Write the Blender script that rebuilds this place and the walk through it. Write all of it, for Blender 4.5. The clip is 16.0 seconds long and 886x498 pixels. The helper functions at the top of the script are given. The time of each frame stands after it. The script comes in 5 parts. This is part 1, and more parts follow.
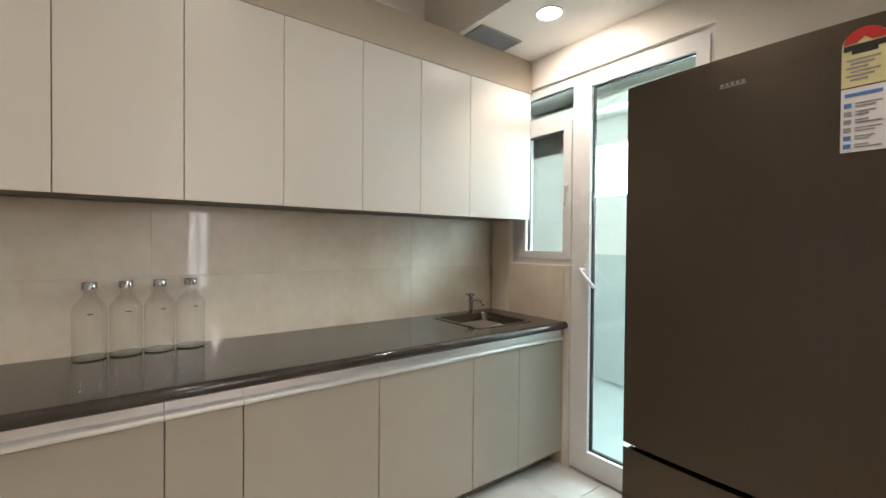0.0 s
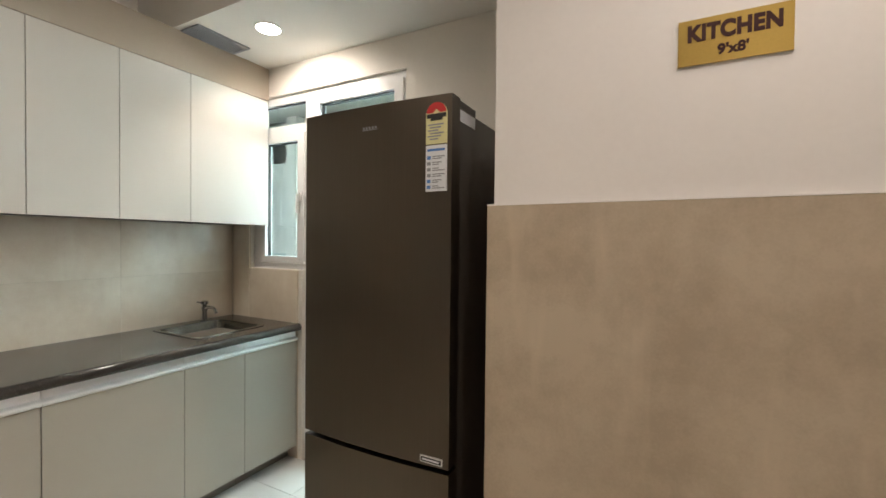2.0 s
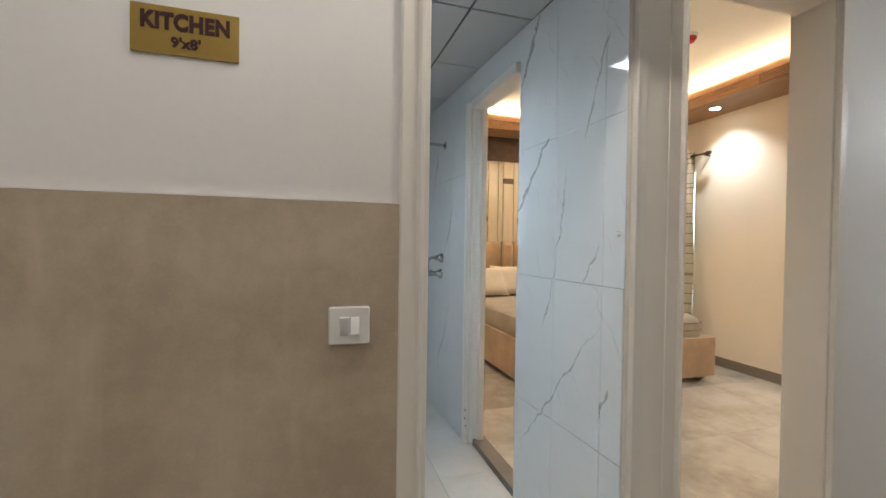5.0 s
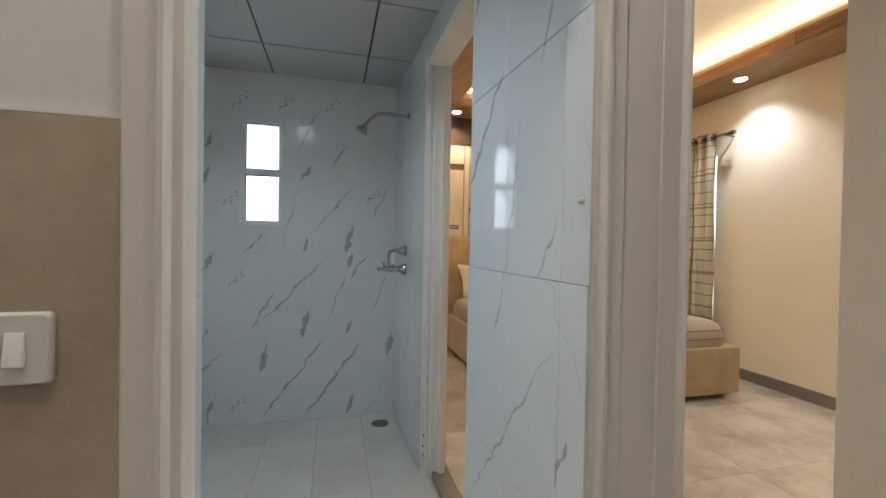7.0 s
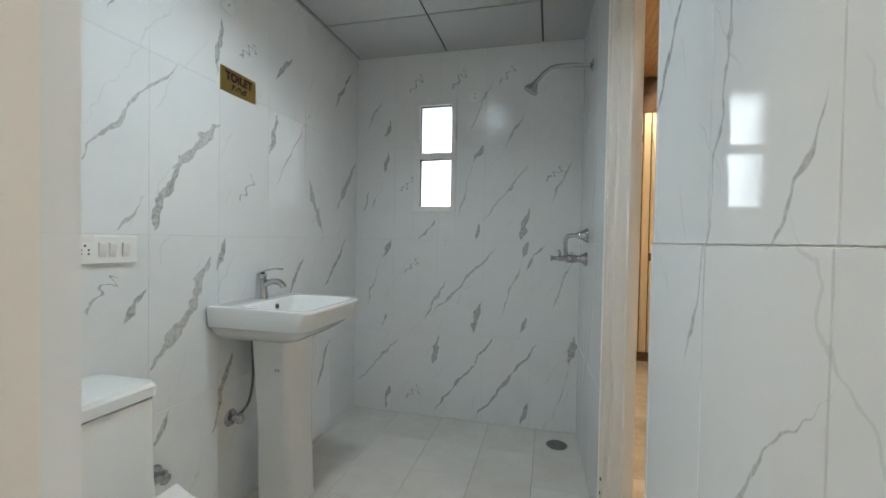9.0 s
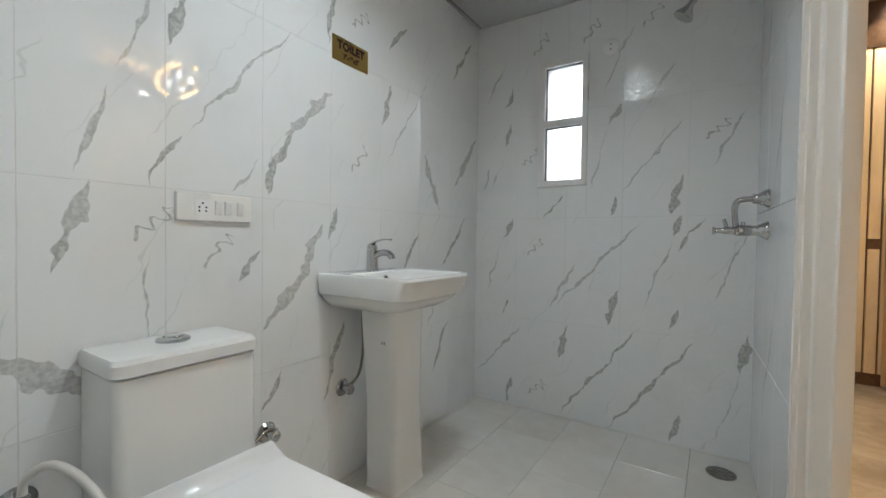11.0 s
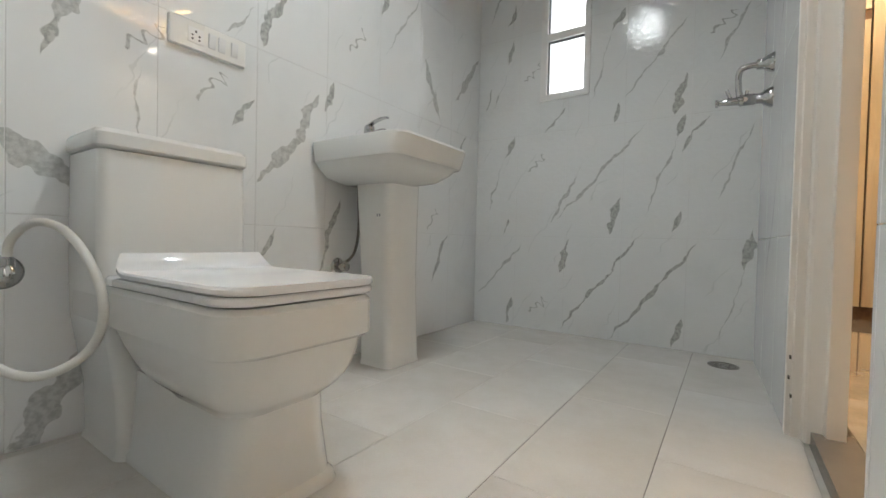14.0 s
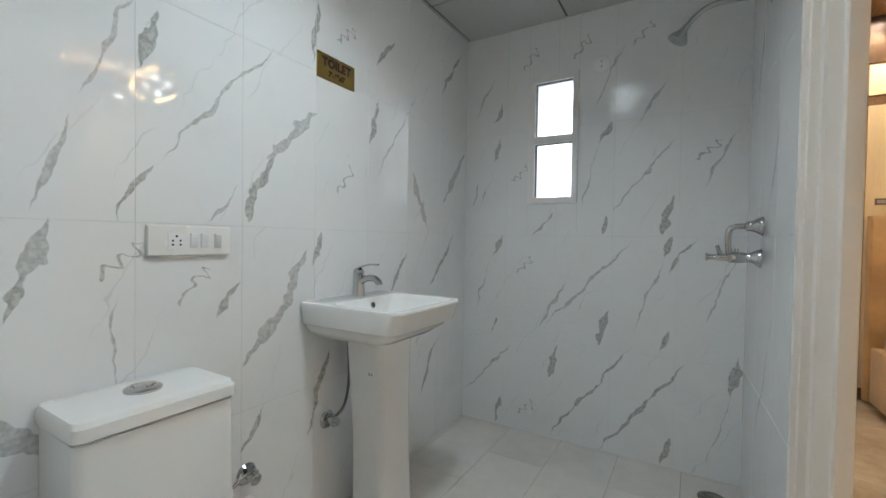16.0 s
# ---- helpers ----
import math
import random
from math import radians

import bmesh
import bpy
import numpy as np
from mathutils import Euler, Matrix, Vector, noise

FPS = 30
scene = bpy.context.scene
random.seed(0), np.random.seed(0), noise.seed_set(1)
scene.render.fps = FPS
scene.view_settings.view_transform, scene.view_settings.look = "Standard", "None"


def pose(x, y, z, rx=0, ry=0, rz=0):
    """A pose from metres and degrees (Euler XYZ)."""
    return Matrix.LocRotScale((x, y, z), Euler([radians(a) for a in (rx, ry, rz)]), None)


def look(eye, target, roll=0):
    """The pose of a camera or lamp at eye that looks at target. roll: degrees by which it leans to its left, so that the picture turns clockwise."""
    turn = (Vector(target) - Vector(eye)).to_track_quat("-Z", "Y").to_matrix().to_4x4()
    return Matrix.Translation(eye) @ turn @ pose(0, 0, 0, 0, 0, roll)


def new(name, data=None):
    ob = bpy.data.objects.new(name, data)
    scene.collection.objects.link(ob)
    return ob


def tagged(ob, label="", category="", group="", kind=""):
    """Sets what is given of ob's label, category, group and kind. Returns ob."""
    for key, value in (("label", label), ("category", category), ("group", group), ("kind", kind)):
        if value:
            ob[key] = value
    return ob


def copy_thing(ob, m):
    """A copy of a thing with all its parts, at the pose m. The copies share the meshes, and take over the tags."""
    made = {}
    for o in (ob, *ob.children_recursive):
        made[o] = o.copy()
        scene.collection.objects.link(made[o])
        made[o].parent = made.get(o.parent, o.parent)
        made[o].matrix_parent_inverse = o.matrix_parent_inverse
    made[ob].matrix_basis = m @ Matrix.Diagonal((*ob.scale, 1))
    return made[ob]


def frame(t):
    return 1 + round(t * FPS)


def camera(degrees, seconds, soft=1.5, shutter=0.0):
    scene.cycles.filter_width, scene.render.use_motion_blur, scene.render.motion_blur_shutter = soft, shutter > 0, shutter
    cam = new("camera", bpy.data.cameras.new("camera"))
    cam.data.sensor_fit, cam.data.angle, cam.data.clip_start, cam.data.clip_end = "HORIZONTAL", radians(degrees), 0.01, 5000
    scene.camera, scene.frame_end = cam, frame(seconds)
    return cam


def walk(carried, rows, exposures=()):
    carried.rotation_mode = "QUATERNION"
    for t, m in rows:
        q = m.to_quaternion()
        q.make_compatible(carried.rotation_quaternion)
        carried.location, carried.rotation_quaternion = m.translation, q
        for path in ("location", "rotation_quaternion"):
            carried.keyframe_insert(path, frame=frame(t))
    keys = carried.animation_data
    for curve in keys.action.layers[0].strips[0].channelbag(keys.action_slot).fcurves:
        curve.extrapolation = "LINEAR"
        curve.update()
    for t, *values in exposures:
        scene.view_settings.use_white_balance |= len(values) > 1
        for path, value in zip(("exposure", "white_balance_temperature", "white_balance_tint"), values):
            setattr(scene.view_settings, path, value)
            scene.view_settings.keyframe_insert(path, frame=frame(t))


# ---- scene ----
# Camera path: seconds, eye, point looked at, lean.
cam = camera(93.1, 16.0, soft=1.6)
PATH = [
    (0, (0.241, -1.242, 1.231), (-1.364, -0.049, 1.203), 0.5),
    (0.5, (0.312, -1.192, 1.249), (-1.167, 0.154, 1.217), 0.5),
    (1, (0.403, -1.162, 1.256), (-0.919, 0.339, 1.227), 0.7),
    (1.5, (0.521, -1.129, 1.269), (-0.626, 0.51, 1.242), 0.5),
    (2, (0.657, -1.086, 1.285), (-0.278, 0.682, 1.251), 0.6),
    (2.5, (0.777, -1.053, 1.302), (0.123, 0.837, 1.268), 0.6),
    (3, (0.846, -1.046, 1.304), (0.53, 0.929, 1.278), 0.7),
    (3.5, (0.914, -1.04, 1.314), (0.915, 0.96, 1.28), 0.7),
    (4, (0.969, -1.033, 1.317), (1.228, 0.95, 1.279), 0.8),
    (4.5, (1.0, -1.035, 1.306), (1.457, 0.912, 1.275), 0.8),
    (5, (1.048, -1.025, 1.291), (1.632, 0.888, 1.262), 0.8),
    (5.2, (1.077, -1.011, 1.287), (1.692, 0.892, 1.257), 0.9),
    (7.3, (1.57, -0.567, 1.225), (2.008, 1.385, 1.195), 1.0),
    (7.5, (1.596, -0.522, 1.222), (1.96, 1.445, 1.189), 1.0),
    (8, (1.666, -0.406, 1.201), (1.781, 1.591, 1.167), 1.0),
    (8.5, (1.733, -0.311, 1.171), (1.541, 1.679, 1.132), 0.9),
    (9, (1.772, -0.23, 1.143), (1.28, 1.708, 1.102), 1.0),
    (9.5, (1.764, -0.152, 1.123), (1.01, 1.699, 1.074), 1.0),
    (12, (1.814, 0.045, 0.827), (0.696, 1.703, 0.789), 1.0),
    (12.5, (1.82, 0.05, 0.704), (0.698, 1.705, 0.666), 1.2),
    (13, (1.822, 0.047, 0.634), (0.701, 1.703, 0.592), 1.1),
    (13.5, (1.824, 0.044, 0.564), (0.704, 1.701, 0.523), 1.2),
    (14, (1.838, 0.042, 0.507), (0.714, 1.696, 0.467), 1.4),
    (14.5, (1.836, 0.035, 0.504), (0.72, 1.695, 0.463), 1.4),
    (15, (1.807, 0.032, 0.631), (0.716, 1.708, 0.591), 1.1),
    (15.5, (1.779, 0.04, 0.866), (0.715, 1.733, 0.828), 1.1),
    (16, (1.74, 0.044, 1.112), (0.713, 1.76, 1.068), 0.9),
]
EXPOSURES = [(0, 0.28, 6550, 15), (1.5, 0.3, 6500, 13), (2.5, 0.27, 6400, 11), (3.5, 0.14, 6300, 9), (5, -0.05, 5850, 7), (7.5, -0.33, 5950, 6), (8.5, 0.02, 6050, 5), (9.5, 0.08, 6350, 7), (12, 0.13, 6450, 9), (14.5, 0.24, 6700, 10), (16, 0.08, 6250, 8)]
walk(cam, [(t, look(eye, aim, lean)) for t, eye, aim, lean in PATH], EXPOSURES)

# ---- sky, sun and the large lights ----
world = bpy.data.worlds.new("sky")
scene.world = world
world.use_nodes = True
sky = world.node_tree.nodes.new("ShaderNodeTexSky")
sky.sky_type, sky.sun_disc = "NISHITA", False
sky.sun_elevation, sky.sun_rotation = radians(48), radians(200)
world.node_tree.links.new(sky.outputs[0], world.node_tree.nodes["Background"].inputs[0])
world.node_tree.nodes["Background"].inputs[1].default_value = 0.12
sun = new("sun", bpy.data.lights.new("sun", "SUN"))
sun.data.energy, sun.data.angle, sun.data.color = 1.2, radians(12), (1.0, 0.96, 0.9)
sun.matrix_world = look((0, 0, 10), (-3.5, -9.0, 0.0))


def area_lamp(name, eye, aim, watts, colour, sx, sy=0.0):
    lamp = new(name, bpy.data.lights.new(name, "AREA"))
    lamp.data.energy, lamp.data.color, lamp.data.size = watts, colour, sx
    if sy:
        lamp.data.shape, lamp.data.size_y = "RECTANGLE", sy
    else:
        lamp.data.shape = "DISK"
    lamp.matrix_world = look(eye, aim)
    return lamp


def down_lamp(name, x, y, z, watts, colour, cone=110, blend=0.6, r=0.035, lean=0.0001):
    lamp = new(name, bpy.data.lights.new(name, "SPOT"))
    lamp.data.energy, lamp.data.color, lamp.data.spot_size, lamp.data.spot_blend = watts, colour, radians(cone), blend
    lamp.data.shadow_soft_size = r
    lamp.matrix_world = look((x, y, z), (x, y + lean, z - 1))
    return lamp


COOL, NEUTRAL, WARM = (0.86, 0.93, 1.0), (1.0, 0.9, 0.78), (1.0, 0.68, 0.36)
SOFFIT = 2.30      # kitchen soffit
CEIL = 2.70        # hall ceiling
BATH_CEIL = 2.345  # bathroom ceiling
BED_CEIL = 2.92    # bedroom ceiling
SOF = 2.69         # bedroom soffit
HALL = 0.03        # hall, kitchen and bedroom floor
HALLWARM = (1.0, 0.84, 0.67)
down_lamp("kitchen_spot", -1.04, 0.31, SOFFIT - 0.02, 19, NEUTRAL, 150, 0.6, 0.035, 0.52)
# Unseen spots added to fill the kitchen and the dado wall.
down_lamp("kitchen_fill", -0.45, -0.95, CEIL - 0.04, 17, HALLWARM, 150, 0.8)
down_lamp("kitchen_fill_2", -0.75, -2.3, CEIL - 0.04, 22, HALLWARM, 140, 0.8)
down_lamp("hall_fill", 0.85, -0.62, CEIL - 0.04, 20, (1.0, 0.89, 0.79), 130, 0.8)
# Out of view; placed by the shadow the toilet throws on the floor.
down_lamp("hall_spot_2", 1.57, -0.27, CEIL - 0.04, 27, HALLWARM, 150, 0.7, 0.04)
# One more unseen fill, added in the hall behind the camera.
down_lamp("hall_fill_2", 1.2, -2.4, CEIL - 0.04, 24, HALLWARM, 150, 0.8)
down_lamp("bedroom_spot", 4.90, 2.25, SOF - 0.04, 64, (0.9, 0.95, 1.0), 120, 1.0)
down_lamp("bedroom_spot_2", 2.33, 2.21, SOF - 0.04, 38, NEUTRAL, 130, 0.7)
down_lamp("bedroom_spot_3", 4.90, 0.80, SOF - 0.04, 80, NEUTRAL, 130, 1.0)
down_lamp("bedroom_spot_4", 2.82, 3.86, SOF - 0.04, 42, (1.0, 0.82, 0.58), 140, 0.7)
# No lamp is known here; added for more warm light on the panelling.
down_lamp("bedroom_fill", 4.05, 3.86, SOF - 0.04, 42, (1.0, 0.82, 0.58), 140, 0.7)
area_lamp("cove_east", (4.82, 2.1, SOF + 0.072), (4.58, 2.1, 2.92), 30, WARM, 2.4, 0.06)
area_lamp("cove_north", (3.5, 3.82, SOF + 0.072), (3.5, 3.58, 2.92), 36, WARM, 1.6, 0.06)
bath_lamp = area_lamp("bath_ceiling_lamp", (1.22, 0.90, BATH_CEIL - 0.014), (1.22, 0.9001, 0), 7.0, (0.86, 0.95, 1.0), 0.16, 0.16)
bath_lamp.data.spread = radians(142)
area_lamp("balcony_daylight", (-1.02, 2.24, 1.90), (-1.02, 0.0, 1.4), 75, (0.72, 0.95, 1.0), 2.3, 0.44)
area_lamp("bath_window_daylight", (1.048, 2.60, 1.68), (1.048, 1.5, 1.5), 1.2, (0.96, 0.98, 1.0), 0.22, 0.66)
# Two strip lamps added unseen, to brighten and streak the splashback; no window known.
for k, y in enumerate((-0.50, 0.05)):
    area_lamp("hall_strip_fill", (5.24, y, 1.40), (0.0, y - 0.4, 1.1), 76, (1.0, 0.96, 0.90), 0.055, 1.9)


# ---- materials ----
class Nodes:
    """A small builder of node materials."""

    def __init__(self, name, rough=0.5, metal=0.0, base=(0.8, 0.8, 0.8)):
        self.m = bpy.data.materials.new(name)
        self.m.use_nodes = True
        self.t = self.m.node_tree
        self.b = self.t.nodes["Principled BSDF"]
        self.b.inputs["Base Color"].default_value = (*base, 1)
        self.b.inputs["Roughness"].default_value = rough
        self.b.inputs["Metallic"].default_value = metal

    def put(self, slot, value):
        if isinstance(value, bpy.types.NodeSocket):
            self.t.links.new(value, slot)
        else:
            slot.default_value = value

    def node(self, kind):
        return self.t.nodes.new(kind)

    def math(self, op, a, b=0.0, c=0.0, clamp=False):
        n = self.node("ShaderNodeMath")
        n.operation, n.use_clamp = op, clamp
        self.put(n.inputs[0], a), self.put(n.inputs[1], b), self.put(n.inputs[2], c)
        return n.outputs[0]

    def step(self, value, lo, hi, to0=0.0, to1=1.0):
        n = self.node("ShaderNodeMapRange")
        n.interpolation_type = "SMOOTHSTEP"
        for i, v in enumerate((value, lo, hi, to0, to1)):
            self.put(n.inputs[i], v)
        return n.outputs[0]

    def coords(self, scale=(1, 1, 1), turn=(0, 0, 0), shift=None, kind="Object"):
        n = self.node("ShaderNodeMapping")
        self.t.links.new(self.node("ShaderNodeTexCoord").outputs[kind], n.inputs[0])
        n.inputs["Scale"].default_value = scale
        n.inputs["Rotation"].default_value = [radians(a) for a in turn]
        if shift is not None:
            self.put(n.inputs["Location"], shift)
        return n.outputs[0]

    def place(self):
        return self.node("ShaderNodeNewGeometry").outputs["Position"]

    def noise(self, scale, detail=3.0, rough=0.55, where=None, warp=0.0):
        n = self.node("ShaderNodeTexNoise")
        n.inputs["Scale"].default_value, n.inputs["Detail"].default_value = scale, detail
        n.inputs["Roughness"].default_value, n.inputs["Distortion"].default_value = rough, warp
        self.put(n.inputs["Vector"], where if where is not None else self.place())
        return n.outputs["Fac"]

    def mix(self, fac, a, b):
        n = self.node("ShaderNodeMix")
        n.data_type = "RGBA"
        self.put(n.inputs[0], fac)
        self.put(n.inputs[6], a if isinstance(a, bpy.types.NodeSocket) else (*a, 1))
        self.put(n.inputs[7], b if isinstance(b, bpy.types.NodeSocket) else (*b, 1))
        return n.outputs[2]

    def rand(self):
        return self.node("ShaderNodeObjectInfo").outputs["Random"]

    def bump(self, height, strength=0.2, distance=0.002):
        n = self.node("ShaderNodeBump")
        n.inputs["Strength"].default_value, n.inputs["Distance"].default_value = strength, distance
        self.put(n.inputs["Height"], height)
        self.t.links.new(n.outputs[0], self.b.inputs["Normal"])

    def colour(self, value):
        self.put(self.b.inputs["Base Color"], value)

    def gloss(self, value):
        self.put(self.b.inputs["Roughness"], value)


def scaled(c, k):
    return tuple(min(1.0, v * k) for v in c)


def plain(name, base, rough=0.5, metal=0.0, vary=0.05, big=1.5, fine=60.0, bump=0.05, depth=0.001):
    """Paint, plastic or metal with broad and fine unevenness."""
    n = Nodes(name, rough, metal, base)
    a, b = n.noise(big, 3), n.noise(fine, 2)
    tone = n.math("ADD", n.math("MULTIPLY", a, 0.7), n.math("MULTIPLY", b, 0.3))
    n.colour(n.mix(n.step(tone, 0.3, 0.7), scaled(base, 1 - vary), scaled(base, 1 + vary)))
    n.gloss(n.step(a, 0.25, 0.75, max(0.02, rough * 0.85), min(1, rough * 1.15)))
    if bump:
        n.bump(b, bump, depth)
    return n.m


def ink_strokes(n, u, v, strokes, wob, rag):
    """Printed veins on a wall: each runs from (u0, v0) to (u1, v1) and swells to half-width w, with ragged edges."""
    total = 0.0
    for u0, v0, u1, v1, w in strokes:
        half = math.hypot(u1 - u0, v1 - v0) / 2
        tx, ty, cu, cv = (u1 - u0) / (2 * half), (v1 - v0) / (2 * half), (u0 + u1) / 2, (v0 + v1) / 2
        off = n.math("MULTIPLY_ADD", u, ty, n.math("MULTIPLY_ADD", v, -tx, cv * tx - cu * ty))
        run = n.math("MULTIPLY_ADD", u, tx / half, n.math("MULTIPLY_ADD", v, ty / half, -(cu * tx + cv * ty) / half))
        off = n.math("ABSOLUTE", n.math("ADD", off, wob))
        swell = n.math("MULTIPLY_ADD", run, n.math("MULTIPLY", run, -1.0), 1.0)
        edge = n.math("SUBTRACT", n.math("MULTIPLY", swell, n.math("MULTIPLY", rag, w)), off)
        line = n.math("MULTIPLY", edge, 380.0, 0.0, True)
        total = n.math("MAXIMUM", total, n.math("MULTIPLY", line, 0.74 if w < 0.0095 else 0.76 if w > 0.0205 else 1.0))
    return total


def ink_scribbles(n, u, v, places, wob):
    """Thin wriggling marks, each about 14 cm long, climbing to one side."""
    total = 0.0
    for cu, cv in places:
        du, dv = n.math("SUBTRACT", u, cu), n.math("SUBTRACT", v, cv)
        run = n.math("ADD", n.math("MULTIPLY", du, 0.75), n.math("MULTIPLY", dv, 0.66))
        off = n.math("SUBTRACT", n.math("MULTIPLY", dv, 0.75), n.math("MULTIPLY", du, 0.66))
        turn = n.math("MULTIPLY_ADD", n.math("ADD", n.math("ADD", run, n.math("MULTIPLY", off, 0.4)), wob), 125.0, n.math("MULTIPLY", wob, 60.0))
        wave = n.math("MULTIPLY", n.math("SINE", turn), n.math("MULTIPLY_ADD", run, 0.12, 0.013))
        gap = n.math("ABSOLUTE", n.math("ADD", n.math("SUBTRACT", off, wave), wob))
        line = n.math("MULTIPLY", n.math("SUBTRACT", 0.0062, gap), 320.0, 0.0, True)
        total = n.math("MAXIMUM", total, n.math("MULTIPLY", line, n.math("LESS_THAN", n.math("ABSOLUTE", run), 0.066)))
    return total


def printed_marble(name, across, strokes, scribbles, wave, ripple, base=(0.80, 0.81, 0.81), ink=(0.23, 0.235, 0.225)):
    """Glossy white ceramic printed with slanting grey veins, leaf shapes and scribbles; across is the wall's level axis."""
    n = Nodes(name, 0.05, 0.0, base)
    sep = n.node("ShaderNodeSeparateXYZ")
    n.put(sep.inputs[0], n.place())
    u, v = sep.outputs[across], sep.outputs[2]
    wob = n.math("ADD", n.math("MULTIPLY", n.math("SUBTRACT", n.noise(9.0, 2, 0.5), 0.5), 0.075), n.math("MULTIPLY", n.math("SUBTRACT", n.noise(48.0, 3, 0.6), 0.5), 0.008))
    rag = n.step(n.noise(14.0, 2, 0.55), 0.30, 0.66, 0.45, 1.3)
    mark = n.math("MAXIMUM", ink_strokes(n, u, v, strokes, wob, rag), n.math("MULTIPLY", ink_scribbles(n, u, v, scribbles, wob), 0.85))
    # faint hairlines and clouds between the veins
    p = n.math("SUBTRACT", n.math("MULTIPLY", u, 0.85), n.math("MULTIPLY", v, 0.53))
    lane = n.math("FRACT", n.math("DIVIDE", n.math("ADD", p, n.math("MULTIPLY", wob, 1.3)), 0.142))
    hair = n.math("MULTIPLY", n.step(n.math("ABSOLUTE", n.math("SUBTRACT", lane, 0.5)), 0.008, 0.024, 1.0, 0.0), n.step(n.noise(4.6, 2), 0.50, 0.62))
    cloud = n.math("MULTIPLY", n.step(n.noise(3.2, 4, 0.6), 0.48, 0.8), 0.22)
    grain = n.step(n.noise(70.0, 3, 0.6), 0.32, 0.68)
    ground = n.mix(n.math("MAXIMUM", cloud, n.math("MULTIPLY", hair, 0.42)), base, (0.56, 0.58, 0.57))
    n.colour(n.mix(n.math("MULTIPLY", mark, 0.80), ground, n.mix(grain, ink, scaled(ink, 2.2))))
    n.gloss(n.step(n.noise(9.0, 3), 0.3, 0.7, 0.02, 0.045))
    n.bump(n.noise(ripple, 2, 0.5), wave, 0.004)
    n.b.inputs["Specular IOR Level"].default_value = 0.6
    return n.m


# Veins on the walls: along the wall, height, along, height, half-width.
WEST_BANDS = [
    (1.18, 1.585, 0.95, 1.375, 0.026), (0.98, 1.40, 0.88, 1.155, 0.019), (1.135, 1.07, 0.985, 0.815, 0.026), (1.03, 0.86, 0.86, 0.695, 0.022),
    (0.40, 1.15, 0.35, 1.00, 0.026), (0.36, 1.03, 0.31, 0.92, 0.010), (2.38, 1.66, 2.11, 1.31, 0.026), (1.80, 1.46, 1.965, 1.15, 0.024),
    (0.61, 1.72, 0.565, 1.54, 0.017), (0.22, 0.75, 0.42, 0.60, 0.036), (0.435, 0.23, 0.27, -0.04, 0.034), (1.245, 0.68, 1.14, 0.35, 0.018)]
WEST_VEINS = [
    (0.995, 1.77, 0.60, 1.30, 0.008), (0.60, 1.31, 0.52, 1.145, 0.011), (0.56, 1.73, 0.45, 1.43, 0.008), (0.445, 1.395, 0.36, 1.15, 0.009), (0.865, 1.275, 0.75, 1.155, 0.008),
    (0.855, 0.975, 0.78, 0.86, 0.014), (1.535, 1.74, 1.475, 1.525, 0.016), (1.205, 1.14, 1.16, 1.00, 0.012), (1.85, 1.89, 1.48, 1.32, 0.005), (1.76, 1.06, 1.63, 0.845, 0.016),
    (2.26, 1.15, 1.98, 0.84, 0.011), (1.655, 2.05, 1.505, 1.885, 0.012), (0.96, 0.54, 0.87, 0.40, 0.011), (1.18, 2.02, 1.14, 1.76, 0.012), (2.06, 0.56, 1.90, 0.27, 0.011),
    (2.30, 2.25, 2.08, 1.92, 0.013), (0.86, 2.05, 0.73, 1.80, 0.012), (0.53, 0.98, 0.515, 0.70, 0.006)]
NORTH_LEAVES = [
    (0.733, 1.945, 0.696, 1.81, 0.013), (0.738, 1.73, 0.69, 1.58, 0.016), (1.348, 1.75, 1.30, 1.63, 0.017), (1.644, 1.355, 1.596, 1.15, 0.020), (0.738, 1.155, 0.69, 1.01, 0.017),
    (1.649, 1.148, 1.618, 1.04, 0.019), (1.358, 0.76, 1.302, 0.56, 0.019), (1.092, 0.54, 1.062, 0.335, 0.018), (1.660, 0.16, 1.624, 0.0, 0.018), (0.758, 0.185, 0.722, 0.01, 0.017),
    (1.660, 0.675, 1.611, 0.565, 0.012), (0.730, 0.66, 0.693, 0.547, 0.011), (1.359, 1.248, 1.317, 1.15, 0.011), (1.945, 0.60, 1.905, 0.40, 0.018), (0.60, 1.46, 0.55, 1.32, 0.011)]
NORTH_VEINS = [
    (1.31, 1.65, 1.18, 1.25, 0.006), (1.625, 1.06, 1.48, 0.64, 0.006), (1.485, 0.595, 1.05, 0.01, 0.010), (1.736, 0.546, 1.30, -0.02, 0.010), (1.92, 0.45, 1.81, 0.04, 0.005),
    (1.486, 1.144, 1.005, 0.634, 0.009), (1.745, 1.146, 1.63, 0.96, 0.010), (0.826, 0.50, 0.50, 0.16, 0.009), (1.66, 1.64, 1.355, 1.255, 0.008), (1.06, 1.28, 0.93, 1.134, 0.011),
    (1.133, 0.89, 0.973, 0.61, 0.009), (1.42, 2.16, 1.258, 1.80, 0.006), (1.606, 1.92, 1.48, 1.71, 0.009), (0.69, 1.56, 0.60, 1.30, 0.005), (0.69, 1.02, 0.58, 0.68, 0.005),
    (1.91, 1.66, 1.76, 1.36, 0.008), (1.93, 1.10, 1.79, 0.72, 0.007), (0.70, 2.10, 0.56, 1.86, 0.008)]
